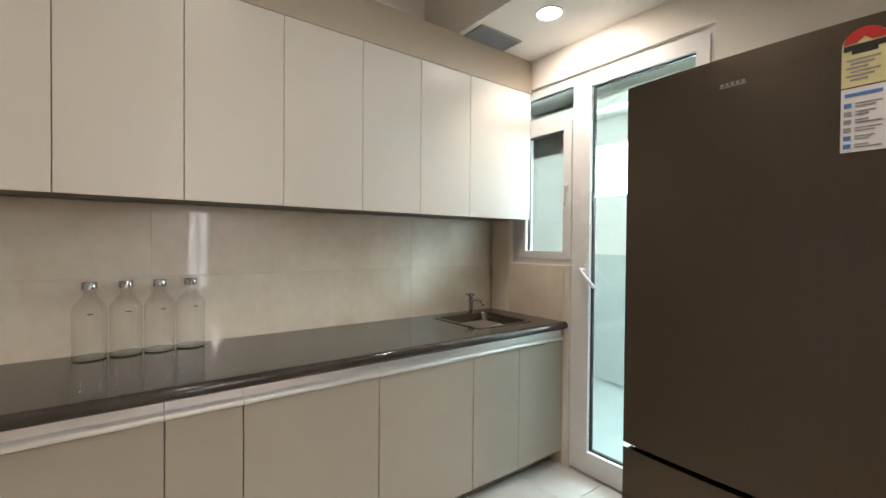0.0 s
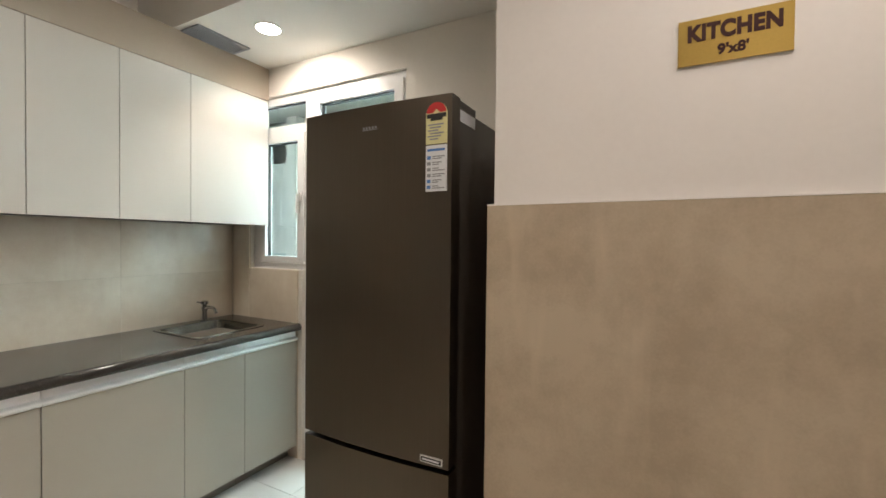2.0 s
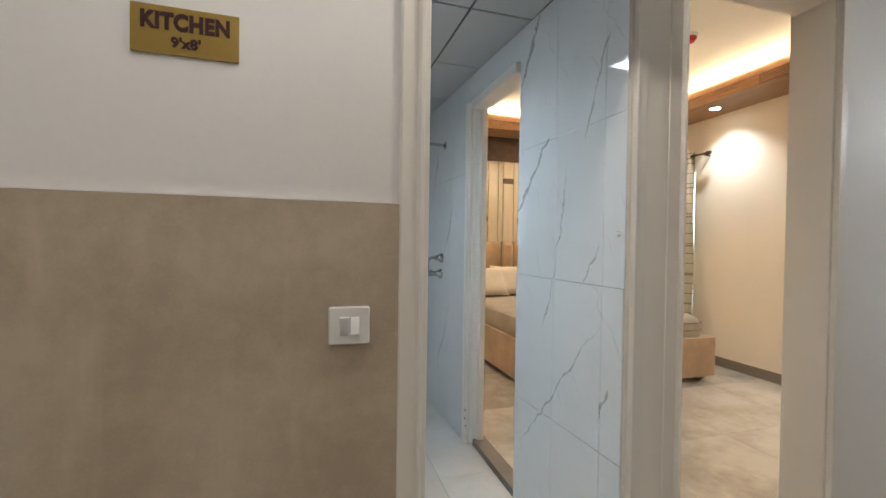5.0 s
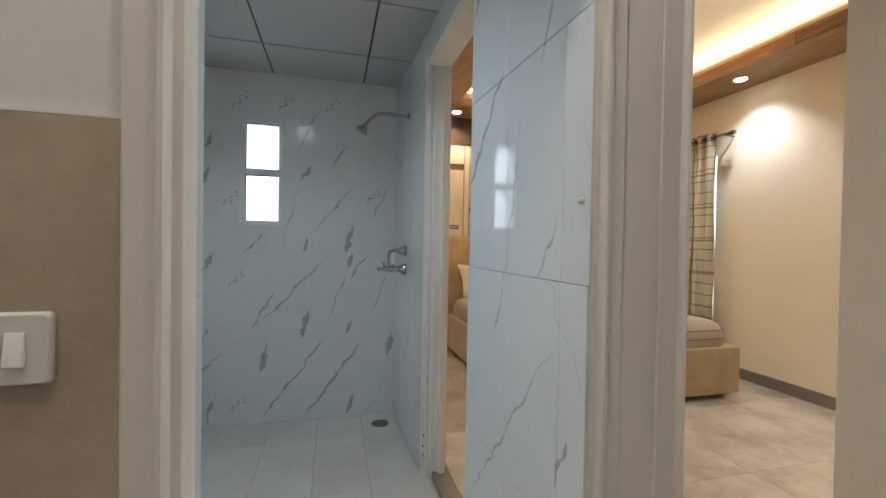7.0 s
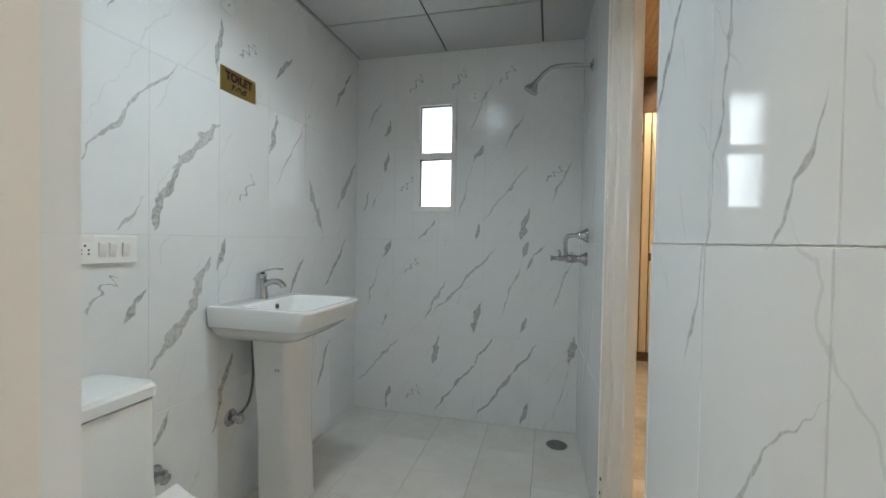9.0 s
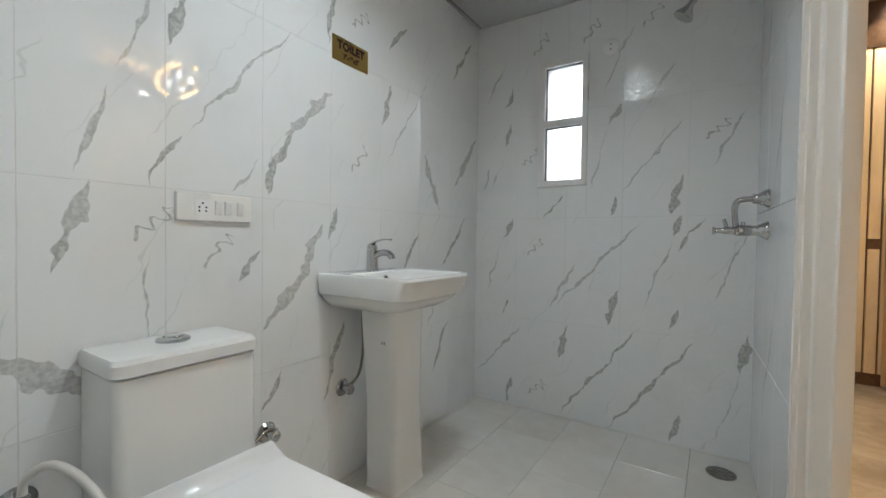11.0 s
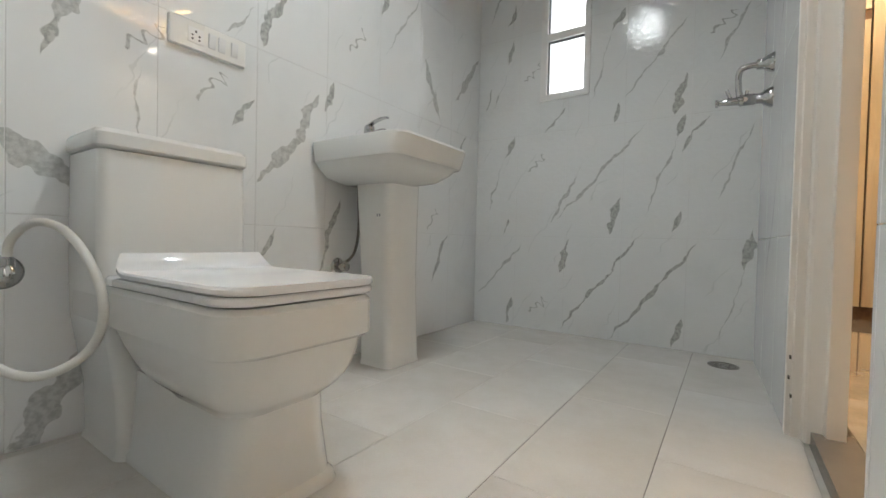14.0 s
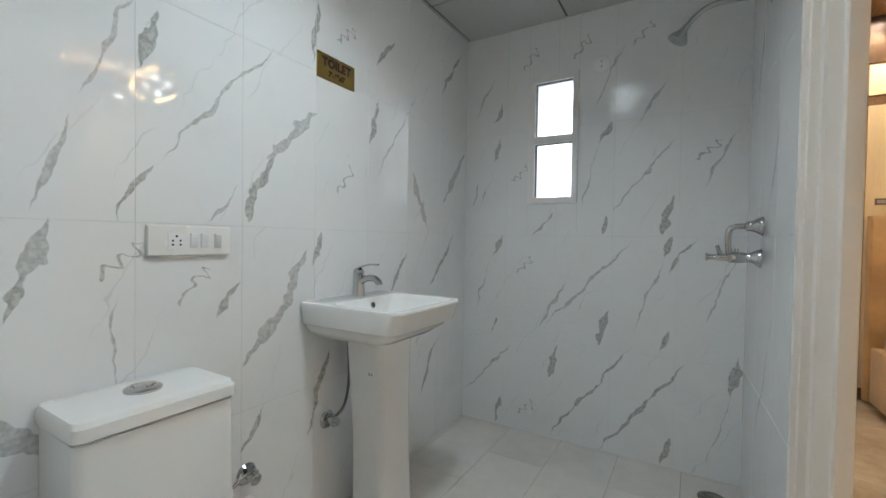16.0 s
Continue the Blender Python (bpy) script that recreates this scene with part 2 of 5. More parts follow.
EAST_VEINS = [
    (0.575, 1.78, 0.90, 1.41, 0.011), (0.53, 1.235, 0.62, 0.89, 0.008), (0.225, 1.035, 0.84, 0.28, 0.006), (0.222, 2.08, 0.36, 1.66, 0.008), (0.253, 1.30, 0.365, 1.13, 0.006),
    (0.208, 0.79, 0.26, 0.64, 0.011), (0.665, 2.345, 0.875, 2.02, 0.014), (0.45, 1.71, 0.54, 1.15, 0.006), (1.75, 1.60, 1.95, 1.20, 0.008), (1.80, 0.9, 2.1, 0.3, 0.008), (2.05, 2.1, 2.25, 1.6, 0.010)]
WEST_SCRIBBLES = [(0.535, 1.049), (0.715, 0.97), (1.331, 1.94), (1.323, 1.35), (1.62, 0.62), (1.90, 0.62)]
NORTH_SCRIBBLES = [(0.909, 2.158), (1.195, 2.160), (1.495, 2.163), (0.893, 0.97), (1.789, 1.556), (0.918, 0.145), (0.86, 1.50)]


def marble_tile(name, base=(0.80, 0.81, 0.81), ink=(0.24, 0.25, 0.24), lean=58, gap=0.19, offset=0.0, wave=0.05, ripple=22.0, girth_most=0.024, band_from=0.555, swell_most=0.014):
    """Glossy white ceramic with slanting grey veins that swell into leaf shapes; every tile starts elsewhere."""
    n = Nodes(name, 0.05, 0.0, base)
    r = n.rand()
    where = n.coords()
    sep = n.node("ShaderNodeSeparateXYZ")
    n.put(sep.inputs[0], where)
    shift = n.math("MULTIPLY", n.math("FLOOR", n.math("MULTIPLY", r, 5.0)), 0.37)
    u = n.math("ADD", n.math("ADD", sep.outputs[0], shift), offset)
    v = n.math("ADD", sep.outputs[1], n.math("MULTIPLY", shift, 2.3))
    s, c = math.sin(radians(lean)), math.cos(radians(lean))
    p = n.math("SUBTRACT", n.math("MULTIPLY", u, s), n.math("MULTIPLY", v, c))
    q = n.math("ADD", n.math("MULTIPLY", u, c), n.math("MULTIPLY", v, s))
    flat = n.node("ShaderNodeCombineXYZ")
    n.put(flat.inputs[0], u), n.put(flat.inputs[1], v), n.put(flat.inputs[2], shift)
    flat = flat.outputs[0]
    along = n.node("ShaderNodeCombineXYZ")
    n.put(along.inputs[0], n.math("MULTIPLY", p, 2.4)), n.put(along.inputs[1], q), n.put(along.inputs[2], shift)
    along = along.outputs[0]
    wob = n.math("MULTIPLY", n.math("SUBTRACT", n.noise(7.0, 4, 0.6, flat), 0.5), 0.11)
    lane = n.math("DIVIDE", n.math("ADD", p, wob), gap)
    dist = n.math("MULTIPLY", n.math("ABSOLUTE", n.math("SUBTRACT", n.math("FRACT", lane), 0.5)), gap)
    swell = n.step(n.noise(5.2, 1.5, 0.5, along), 0.56, 0.70)
    width = n.math("ADD", 0.0015, n.math("MULTIPLY", swell, swell_most))
    core = n.step(n.math("DIVIDE", dist, width), 0.75, 1.15, 1.0, 0.0)
    shown = n.step(n.noise(3.1, 2, 0.5, along), 0.36, 0.50)
    vein = n.math("MULTIPLY", core, shown)
    # a few broad hatched bands
    far = n.node("ShaderNodeCombineXYZ")
    n.put(far.inputs[0], n.math("MULTIPLY", p, 1.6)), n.put(far.inputs[1], n.math("MULTIPLY", q, 0.6)), n.put(far.inputs[2], n.math("ADD", shift, 4.0))
    wide = n.math("DIVIDE", n.math("ADD", n.math("ADD", p, n.math("MULTIPLY", wob, 0.8)), 0.31), 0.46)
    wide = n.math("MULTIPLY", n.math("ABSOLUTE", n.math("SUBTRACT", n.math("FRACT", wide), 0.5)), 0.46)
    girth = n.math("MULTIPLY", n.step(n.noise(2.4, 2, 0.5, far.outputs[0]), band_from, band_from + 0.145), girth_most)
    band = n.step(n.math("SUBTRACT", wide, girth), -0.004, 0.0005, 1.0, 0.0)
    band = n.math("MULTIPLY", band, n.math("GREATER_THAN", girth, 0.003))
    inner = n.step(n.noise(60.0, 3, 0.6, flat), 0.35, 0.7)
    # thin crooked scribbles
    scr = n.math("ABSOLUTE", n.math("SUBTRACT", n.noise(6.5, 2, 0.5, flat, 0.8), 0.52))
    scr = n.math("MULTIPLY", n.step(scr, 0.003, 0.010, 1.0, 0.0), n.step(n.noise(4.3, 1, 0.5, along), 0.62, 0.72))
    halo = n.math("MULTIPLY", n.step(dist, 0.004, 0.035, 1.0, 0.0), n.math("MULTIPLY", shown, 0.22))
    cloud = n.math("MULTIPLY", n.step(n.noise(2.6, 4, 0.6, flat), 0.45, 0.8), 0.25)
    soft = n.math("MAXIMUM", halo, cloud)
    tint = n.mix(inner, ink, scaled(ink, 1.75))
    ground = n.mix(soft, base, (0.60, 0.62, 0.62))
    n.colour(n.mix(n.math("MAXIMUM", n.math("MAXIMUM", n.math("MULTIPLY", vein, 0.8), n.math("MULTIPLY", band, 0.62)), n.math("MULTIPLY", scr, 0.6)), ground, tint))
    n.gloss(n.step(n.noise(9.0, 3), 0.3, 0.7, 0.02, 0.045))
    n.bump(n.noise(ripple, 2, 0.5), wave, 0.004)
    n.b.inputs["Specular IOR Level"].default_value = 0.6
    return n.m


def cloudy_stone(name, base, deep, rough=0.3, scale=2.2, bump=0.03, tile_vary=0.08, soft=0.8, streaks=0.0, coat=0.0):
    """Matt or polished stone-look tile: soft clouds at three sizes, no hard edges, and faint pale upright brushing."""
    n = Nodes(name, rough, 0.0, base)
    r = n.rand()
    shift = n.node("ShaderNodeCombineXYZ")
    n.put(shift.inputs[0], n.math("MULTIPLY", r, 9.0)), n.put(shift.inputs[1], n.math("MULTIPLY", r, 5.0))
    add = n.node("ShaderNodeVectorMath")
    add.operation = "ADD"
    n.put(add.inputs[0], n.place()), n.put(add.inputs[1], shift.outputs[0])
    where = add.outputs[0]
    a = n.noise(scale, 4, 0.55, where)
    b = n.noise(scale * 7, 3, 0.55, where)
    c = n.noise(160.0, 2, 0.5, where)
    tone = n.math("ADD", n.math("MULTIPLY", a, 0.66), n.math("ADD", n.math("MULTIPLY", b, 0.22), n.math("MULTIPLY", c, 0.12)))
    fac = n.math("ADD", n.math("MULTIPLY", n.math("SUBTRACT", tone, 0.5), 2.2 * soft), 0.55, 0.0, True)
    col = n.mix(fac, deep, base)
    if streaks:
        tall = n.node("ShaderNodeMapping")
        n.put(tall.inputs[0], where)
        tall.inputs["Scale"].default_value = (1.0, 1.0, 0.16)
        brush = n.noise(9.0, 3, 0.6, tall.outputs[0])
        col = n.mix(n.math("MULTIPLY", n.step(brush, 0.52, 0.80), streaks), col, scaled(base, 1.22))
    col = n.mix(n.math("MULTIPLY", r, tile_vary), col, deep)
    n.colour(col)
    n.bump(c, bump, 0.0004)
    n.b.inputs["Coat Weight"].default_value, n.b.inputs["Coat Roughness"].default_value = coat, 0.03
    return n.m


def wood(name, light, dark, rough=0.45, turn=(0, 0, 0), ring=3.0, stretch=(14, 1.2, 14)):
    n = Nodes(name, rough, 0.0, light)
    where = n.coords(stretch, turn)
    a, b = n.noise(ring, 5, 0.6, where, 0.5), n.noise(ring * 7, 3, 0.6, where)
    tone = n.math("ADD", n.math("MULTIPLY", a, 0.7), n.math("MULTIPLY", b, 0.3))
    n.colour(n.mix(n.step(tone, 0.36, 0.64), dark, light))
    n.gloss(n.step(b, 0.3, 0.7, rough * 0.85, rough * 1.2))
    n.bump(b, 0.08, 0.0006)
    return n.m


def cloth(name, base, rough=0.9, weave=420.0, vary=0.18, sheen=0.3, big=5.0):
    n = Nodes(name, rough, 0.0, base)
    a, b = n.noise(big, 4, 0.6), n.noise(weave, 2)
    n.colour(n.mix(n.step(n.math("ADD", n.math("MULTIPLY", a, 0.75), n.math("MULTIPLY", b, 0.25)), 0.3, 0.7), scaled(base, 1 - vary), scaled(base, 1 + vary)))
    n.b.inputs["Sheen Weight"].default_value = sheen
    n.bump(n.math("ADD", b, n.math("MULTIPLY", a, 0.6)), 0.25, 0.002)
    return n.m


def check_cloth(name):
    """Cream cloth with thin brown lines, mostly level ones."""
    n = Nodes(name, 0.85, 0.0, (0.66, 0.56, 0.40))
    sep = n.node("ShaderNodeSeparateXYZ")
    n.put(sep.inputs[0], n.place())
    fine = n.noise(3.0, 2)
    level = n.math("FRACT", n.math("MULTIPLY", n.math("ADD", sep.outputs[2], n.math("MULTIPLY", fine, 0.03)), 9.0))
    level2 = n.math("FRACT", n.math("MULTIPLY", sep.outputs[2], 3.1))
    upright = n.math("FRACT", n.math("MULTIPLY", sep.outputs[1], 7.0))
    line = n.math("MAXIMUM", n.math("LESS_THAN", level, 0.10), n.math("MAXIMUM", n.math("LESS_THAN", level2, 0.05), n.math("LESS_THAN", upright, 0.06)))
    n.colour(n.mix(n.math("MULTIPLY", line, 0.75), n.mix(fine, (0.60, 0.50, 0.35), (0.70, 0.61, 0.45)), (0.22, 0.13, 0.06)))
    n.bump(n.noise(400.0, 2), 0.2, 0.001)
    return n.m


def glow(name, colour, strength):
    n = Nodes(name, 0.5)
    n.b.inputs["Emission Color"].default_value = (*colour, 1)
    n.b.inputs["Emission Strength"].default_value = strength
    return n.m


def glass(name, tint, rough=0.0, ior=1.45):
    n = Nodes(name, rough, 0.0, tint)
    n.b.inputs["Transmission Weight"].default_value = 1.0
    n.b.inputs["IOR"].default_value = ior
    return n.m


def thin_glass(name):
    """Clear blown glass: what is behind shows through, with sharp gloss that grows towards the rim."""
    n = Nodes(name)
    clear, shine, both, rim = n.node("ShaderNodeBsdfTransparent"), n.node("ShaderNodeBsdfGlossy"), n.node("ShaderNodeMixShader"), n.node("ShaderNodeLayerWeight")
    clear.inputs["Color"].default_value = (1.0, 1.0, 1.0, 1)
    shine.inputs["Roughness"].default_value, rim.inputs["Blend"].default_value = 0.03, 0.5
    fac = n.math("ADD", n.math("MULTIPLY", n.math("POWER", rim.outputs["Facing"], 2.6), 0.75), 0.05)
    n.put(both.inputs[0], fac), n.put(both.inputs[1], clear.outputs[0]), n.put(both.inputs[2], shine.outputs[0])
    n.put(n.t.nodes["Material Output"].inputs["Surface"], both.outputs[0])
    return n.m


def brushed_steel(name, base, rough=0.3, stretch=(1, 1, 160), low=0.86, high=1.12, relief=0.05):
    n = Nodes(name, rough, 1.0, base)
    where = n.coords(stretch)
    a, b = n.noise(4.0, 3, 0.6, where), n.noise(1.3, 2)
    n.colour(n.mix(n.step(a, 0.3, 0.7), scaled(base, low), scaled(base, high)))
    n.gloss(n.step(b, 0.3, 0.7, rough * 0.9, rough * 1.15))
    n.bump(a, relief, 0.0003)
    return n.m


def speckled_granite(name):
    n = Nodes(name, 0.16, 0.0, (0.04, 0.037, 0.036))
    v = n.node("ShaderNodeTexVoronoi")
    v.inputs["Scale"].default_value = 210.0
    n.put(v.inputs["Vector"], n.place())
    a, b = n.noise(55.0, 4, 0.65), n.noise(3.0, 3)
    fleck = n.math("MULTIPLY", n.step(v.outputs["Distance"], 0.15, 0.5, 1.0, 0.0), n.step(a, 0.45, 0.62))
    col = n.mix(n.step(b, 0.3, 0.7), (0.028, 0.023, 0.020), (0.055, 0.046, 0.040))
    n.colour(n.mix(n.math("MULTIPLY", fleck, 0.4), col, (0.13, 0.115, 0.105)))
    n.gloss(n.step(a, 0.3, 0.7, 0.06, 0.13))
    n.bump(a, 0.04, 0.0005)
    return n.m


M = dict(
    paint=plain("hall wall paint", (0.80, 0.77, 0.75), 0.55, vary=0.025, bump=0.08),
    kpaint=plain("kitchen wall paint", (0.80, 0.75, 0.68), 0.55, vary=0.03, bump=0.08),
    bedpaint=plain("bedroom wall paint", (0.83, 0.72, 0.56), 0.6, vary=0.02, bump=0.06),
    ceil=plain("ceiling paint", (0.80, 0.77, 0.72), 0.7, vary=0.02, bump=0.04),
    trim=plain("door frame enamel", (0.82, 0.775, 0.715), 0.38, vary=0.012, big=3, bump=0.0),
    upvc=plain("window frame plastic", (0.80, 0.79, 0.78), 0.3, vary=0.02, bump=0.0),
    grout=plain("tile grout", (0.68, 0.68, 0.67), 0.85, vary=0.1, big=8),
    palegrout=plain("pale floor joint", (0.62, 0.60, 0.56), 0.9, vary=0.12, big=8),
    beigegrout=plain("beige tile joint", (0.66, 0.56, 0.44), 0.8, vary=0.08, big=8),
    dirtgrout=plain("dirty floor joint", (0.13, 0.12, 0.10), 0.9, vary=0.4, big=14),
    beam=plain("taupe beam paint", (0.43, 0.36, 0.28), 0.55, vary=0.03, bump=0.08),
    sinksteel=brushed_steel("dull sink steel", (0.13, 0.115, 0.10), 0.22, (60, 1, 1)),
    floorgrout=plain("floor grout", (0.40, 0.37, 0.33), 0.9, vary=0.15, big=8),
    marble=marble_tile("white veined wall tile", gap=0.27, wave=0.012, girth_most=0.036, band_from=0.515, swell_most=0.009),
    westmarble=printed_marble("white veined side wall tile", 1, WEST_BANDS + WEST_VEINS, WEST_SCRIBBLES, 0.012, 22.0),
    northmarble=printed_marble("white veined uneven end wall tile", 0, NORTH_LEAVES + NORTH_VEINS, NORTH_SCRIBBLES, 0.38, 42.0),
    eastmarble=printed_marble("white veined tile by the doors", 1, EAST_VEINS, [], 0.03, 22.0),
    bathfloor=cloudy_stone("pale grey floor tile", (0.72, 0.70, 0.665), (0.60, 0.565, 0.51), 0.18, 1.8, soft=1.5),
    dado=cloudy_stone("beige stone dado tile", (0.55, 0.46, 0.35), (0.43, 0.35, 0.26), 0.30, 3.0, soft=2.6, streaks=0.7),
    splash=cloudy_stone("beige polished splash tile", (0.88, 0.79, 0.66), (0.74, 0.63, 0.50), 0.26, 2.6, soft=1.7, streaks=0.25, coat=1.0),
    bedfloor=cloudy_stone("beige polished floor tile", (0.62, 0.55, 0.46), (0.40, 0.35, 0.28), 0.04, 2.4, soft=2.2, streaks=0.3, coat=1.0),
    kfloor=cloudy_stone("pale kitchen floor tile", (0.66, 0.65, 0.62), (0.55, 0.54, 0.51), 0.18, 2.0),
    skirt=cloudy_stone("brown skirting tile", (0.24, 0.20, 0.16), (0.17, 0.14, 0.11), 0.2, 3.0),
    upper=plain("pale cream cabinet laminate", (0.60, 0.56, 0.505), 0.33, vary=0.02, fine=220, bump=0.05),
    lower=plain("taupe cabinet laminate", (0.40, 0.36, 0.30), 0.33, vary=0.03, fine=220, bump=0.05),
    carcass=plain("dark cabinet carcass", (0.20, 0.17, 0.14), 0.6),
    alu=plain("satin aluminium profile", (0.82, 0.82, 0.81), 0.35, 0.55, vary=0.03),
    granite=speckled_granite("black speckled granite"),
    steel=brushed_steel("brushed sink steel", (0.27, 0.255, 0.235), 0.20, (60, 1, 1)),
    chrome=plain("polished chrome", (0.52, 0.525, 0.53), 0.06, 1.0, vary=0.02, bump=0.0),
    fridge=brushed_steel("dark brushed fridge steel", (0.128, 0.107, 0.086), 0.33, (90, 90, 0.6), 0.97, 1.03, 0.012),
    fridgeside=plain("dark fridge side paint", (0.075, 0.064, 0.054), 0.34, vary=0.06),
    black=plain("black rubber", (0.015, 0.015, 0.015), 0.6, vary=0.1),
    ceramic=plain("glazed white ceramic", (0.80, 0.80, 0.78), 0.07, vary=0.012, bump=0.0),
    lid=plain("glossy white seat plastic", (0.84, 0.84, 0.84), 0.14, vary=0.01, bump=0.0),
    plastic=plain("white switch plastic", (0.80, 0.79, 0.76), 0.25, vary=0.015, bump=0.0),
    hose=plain("white rubber hose", (0.70, 0.68, 0.63), 0.4, vary=0.05),
    gold=plain("brushed gold plate", (0.52, 0.36, 0.105), 0.28, 0.9, vary=0.1, fine=180),
    ink=plain("dark brown lettering", (0.040, 0.008, 0.007), 0.7),
    glassgreen=glass("greenish clear glass", (0.86, 0.95, 0.93)),
    bottle=thin_glass("clear bottle glass"),
    frosted=glass("frosted window glass", (0.66, 0.68, 0.70), 0.45),
    paper=plain("white printed sticker", (0.78, 0.80, 0.84), 0.4, vary=0.02),
    yellow=plain("yellow sticker", (0.72, 0.68, 0.36), 0.4, vary=0.03),
    red=plain("red plastic", (0.55, 0.03, 0.03), 0.35),
    blue=plain("blue print", (0.08, 0.22, 0.55), 0.4),
    grey=plain("grey print", (0.30, 0.31, 0.34), 0.4),
    veneer=wood("warm brown ceiling laminate", (0.36, 0.20, 0.09), (0.22, 0.115, 0.05)),
    panel=wood("cream wall panel", (0.72, 0.60, 0.42), (0.64, 0.52, 0.35), 0.4, (0, 0, 0), 2.0, (6, 6, 0.8)),
    brown=wood("dark brown panel inlay", (0.16, 0.085, 0.04), (0.10, 0.05, 0.025)),
    suede=cloth("tan suede upholstery", (0.42, 0.27, 0.13), 0.75, 300, 0.22, 0.5),
    sheet=cloth("beige bed cover", (0.36, 0.295, 0.205), 0.7, 500, 0.1, 0.2),
    pillow=cloth("cream satin pillow", (0.66, 0.55, 0.40), 0.55, 500, 0.08, 0.3),
    outwall=plain("outside wall paint", (0.72, 0.72, 0.67), 0.8, vary=0.06),
    outtile=cloudy_stone("pale balcony tile", (0.52, 0.58, 0.57), (0.44, 0.50, 0.49), 0.2, 2.0),
    ctile=plain("ceiling panel", (0.52, 0.53, 0.53), 0.75, vary=0.03, fine=300, bump=0.15),
    cgrid=plain("dark ceiling grid", (0.05, 0.05, 0.05), 0.5),
    lampglow=glow("lit lamp disc", (1.0, 0.93, 0.82), 30.0),
    ringglow=glow("lit warm ring", (1.0, 0.62, 0.22), 24.0),
    bulbglow=glow("lit bulb", (1.0, 0.95, 0.9), 18.0),
    bathglow=glow("lit white lamp panel", (0.86, 0.95, 1.0), 15.0),
    bronze=plain("dark mottled bronze", (0.085, 0.050, 0.032), 0.22, 0.4, vary=0.35, big=14, fine=40),
    curtain=check_cloth("cream check curtain"),
    daylight=glow("bright overcast backdrop", (0.93, 0.97, 1.0), 3.5),
)

# ---- building helpers ----


def box(bm, x0, x1, y0, y1, z0, z1):
    """Adds an axis-aligned box."""
    v = [bm.verts.new((x, y, z)) for z in (z0, z1) for y in (y0, y1) for x in (x0, x1)]
    for a, b, c, d in ((0, 2, 3, 1), (4, 5, 7, 6), (0, 1, 5, 4), (2, 6, 7, 3), (0, 4, 6, 2), (1, 3, 7, 5)):
        bm.faces.new((v[a], v[b], v[c], v[d]))


def rounded(bm, width=0.003, segments=2, angle=35):
    """Rounds the sharp edges of all that is in bm."""
    edges = [e for e in bm.edges if len(e.link_faces) == 2 and e.calc_face_angle(0) > radians(angle)]
    bmesh.ops.bevel(bm, geom=edges, offset=width, segments=segments, profile=0.6, affect="EDGES", clamp_overlap=True)


def mesh_of(name, bm, material, smooth=True):
    bmesh.ops.recalc_face_normals(bm, faces=bm.faces[:])
    me = bpy.data.meshes.new(name)
    bm.to_mesh(me)
    bm.free()
    me.materials.append(M[material])
    if smooth:
        me.shade_smooth()
        me.set_sharp_from_angle(angle=radians(38))
    return me


def part(name, bm, material, parent=None, label="", smooth=True):
    ob = new(name, mesh_of(name, bm, material, smooth))
    if parent is not None:
        ob.parent = parent
    if label:
        tagged(ob, label=label)
    return ob


def block(name, material, parent, x0, x1, y0, y1, z0, z1, bevel=0.0, label="", segments=2):
    bm = bmesh.new()
    box(bm, x0, x1, y0, y1, z0, z1)
    if bevel:
        rounded(bm, bevel, segments)
    return part(name, bm, material, parent, label)


def empty(name, at=(0, 0, 0), turn=0):
    ob = new(name)
    ob.matrix_world = pose(*at, 0, 0, turn)
    return ob


def structure(name, material, boxes, label, category, bevel=0.0):
    bm = bmesh.new()
    for b in boxes:
        box(bm, *b)
    if bevel:
        rounded(bm, bevel)
    return tagged(part(name, bm, material), label, category, kind="structure")


def lathe(bm, profile, at=(0, 0, 0), axis="z", n=24):
    """A turned body: profile of (radius, height) from one end to the other."""
    rings = []
    for r, h in profile:
        ring = []
        for k in range(n):
            a = 2 * math.pi * k / n
            c, s = r * math.cos(a), r * math.sin(a)
            p = {"z": (c, s, h), "x": (h, c, s), "y": (c, h, s)}[axis]
            ring.append(bm.verts.new((at[0] + p[0], at[1] + p[1], at[2] + p[2])))
        rings.append(ring)
    for a, b in zip(rings, rings[1:]):
        for k in range(n):
            bm.faces.new((a[k], a[(k + 1) % n], b[(k + 1) % n], b[k]))
    bm.faces.new(rings[0]), bm.faces.new(rings[-1])


def tube(bm, points, radius, n=10, smooth=3):
    """A round tube along a smoothed run of points; radius may be a list."""
    pts = [Vector(p) for p in points]
    for _ in range(smooth):
        pts = [pts[0]] + [p for a, b in zip(pts, pts[1:]) for p in (a.lerp(b, 0.25), a.lerp(b, 0.75))] + [pts[-1]]
    rings, up = [], None
    for i, p in enumerate(pts):
        d = (pts[min(i + 1, len(pts) - 1)] - pts[max(i - 1, 0)]).normalized()
        if up is None:
            up = d.orthogonal().normalized()
        up = (up - d * up.dot(d)).normalized()
        side = d.cross(up)
        rings.append([bm.verts.new(p + (up * math.cos(2 * math.pi * k / n) + side * math.sin(2 * math.pi * k / n)) * radius) for k in range(n)])
    for a, b in zip(rings, rings[1:]):
        for k in range(n):
            bm.faces.new((a[k], a[(k + 1) % n], b[(k + 1) % n], b[k]))
    bm.faces.new(rings[0]), bm.faces.new(rings[-1])


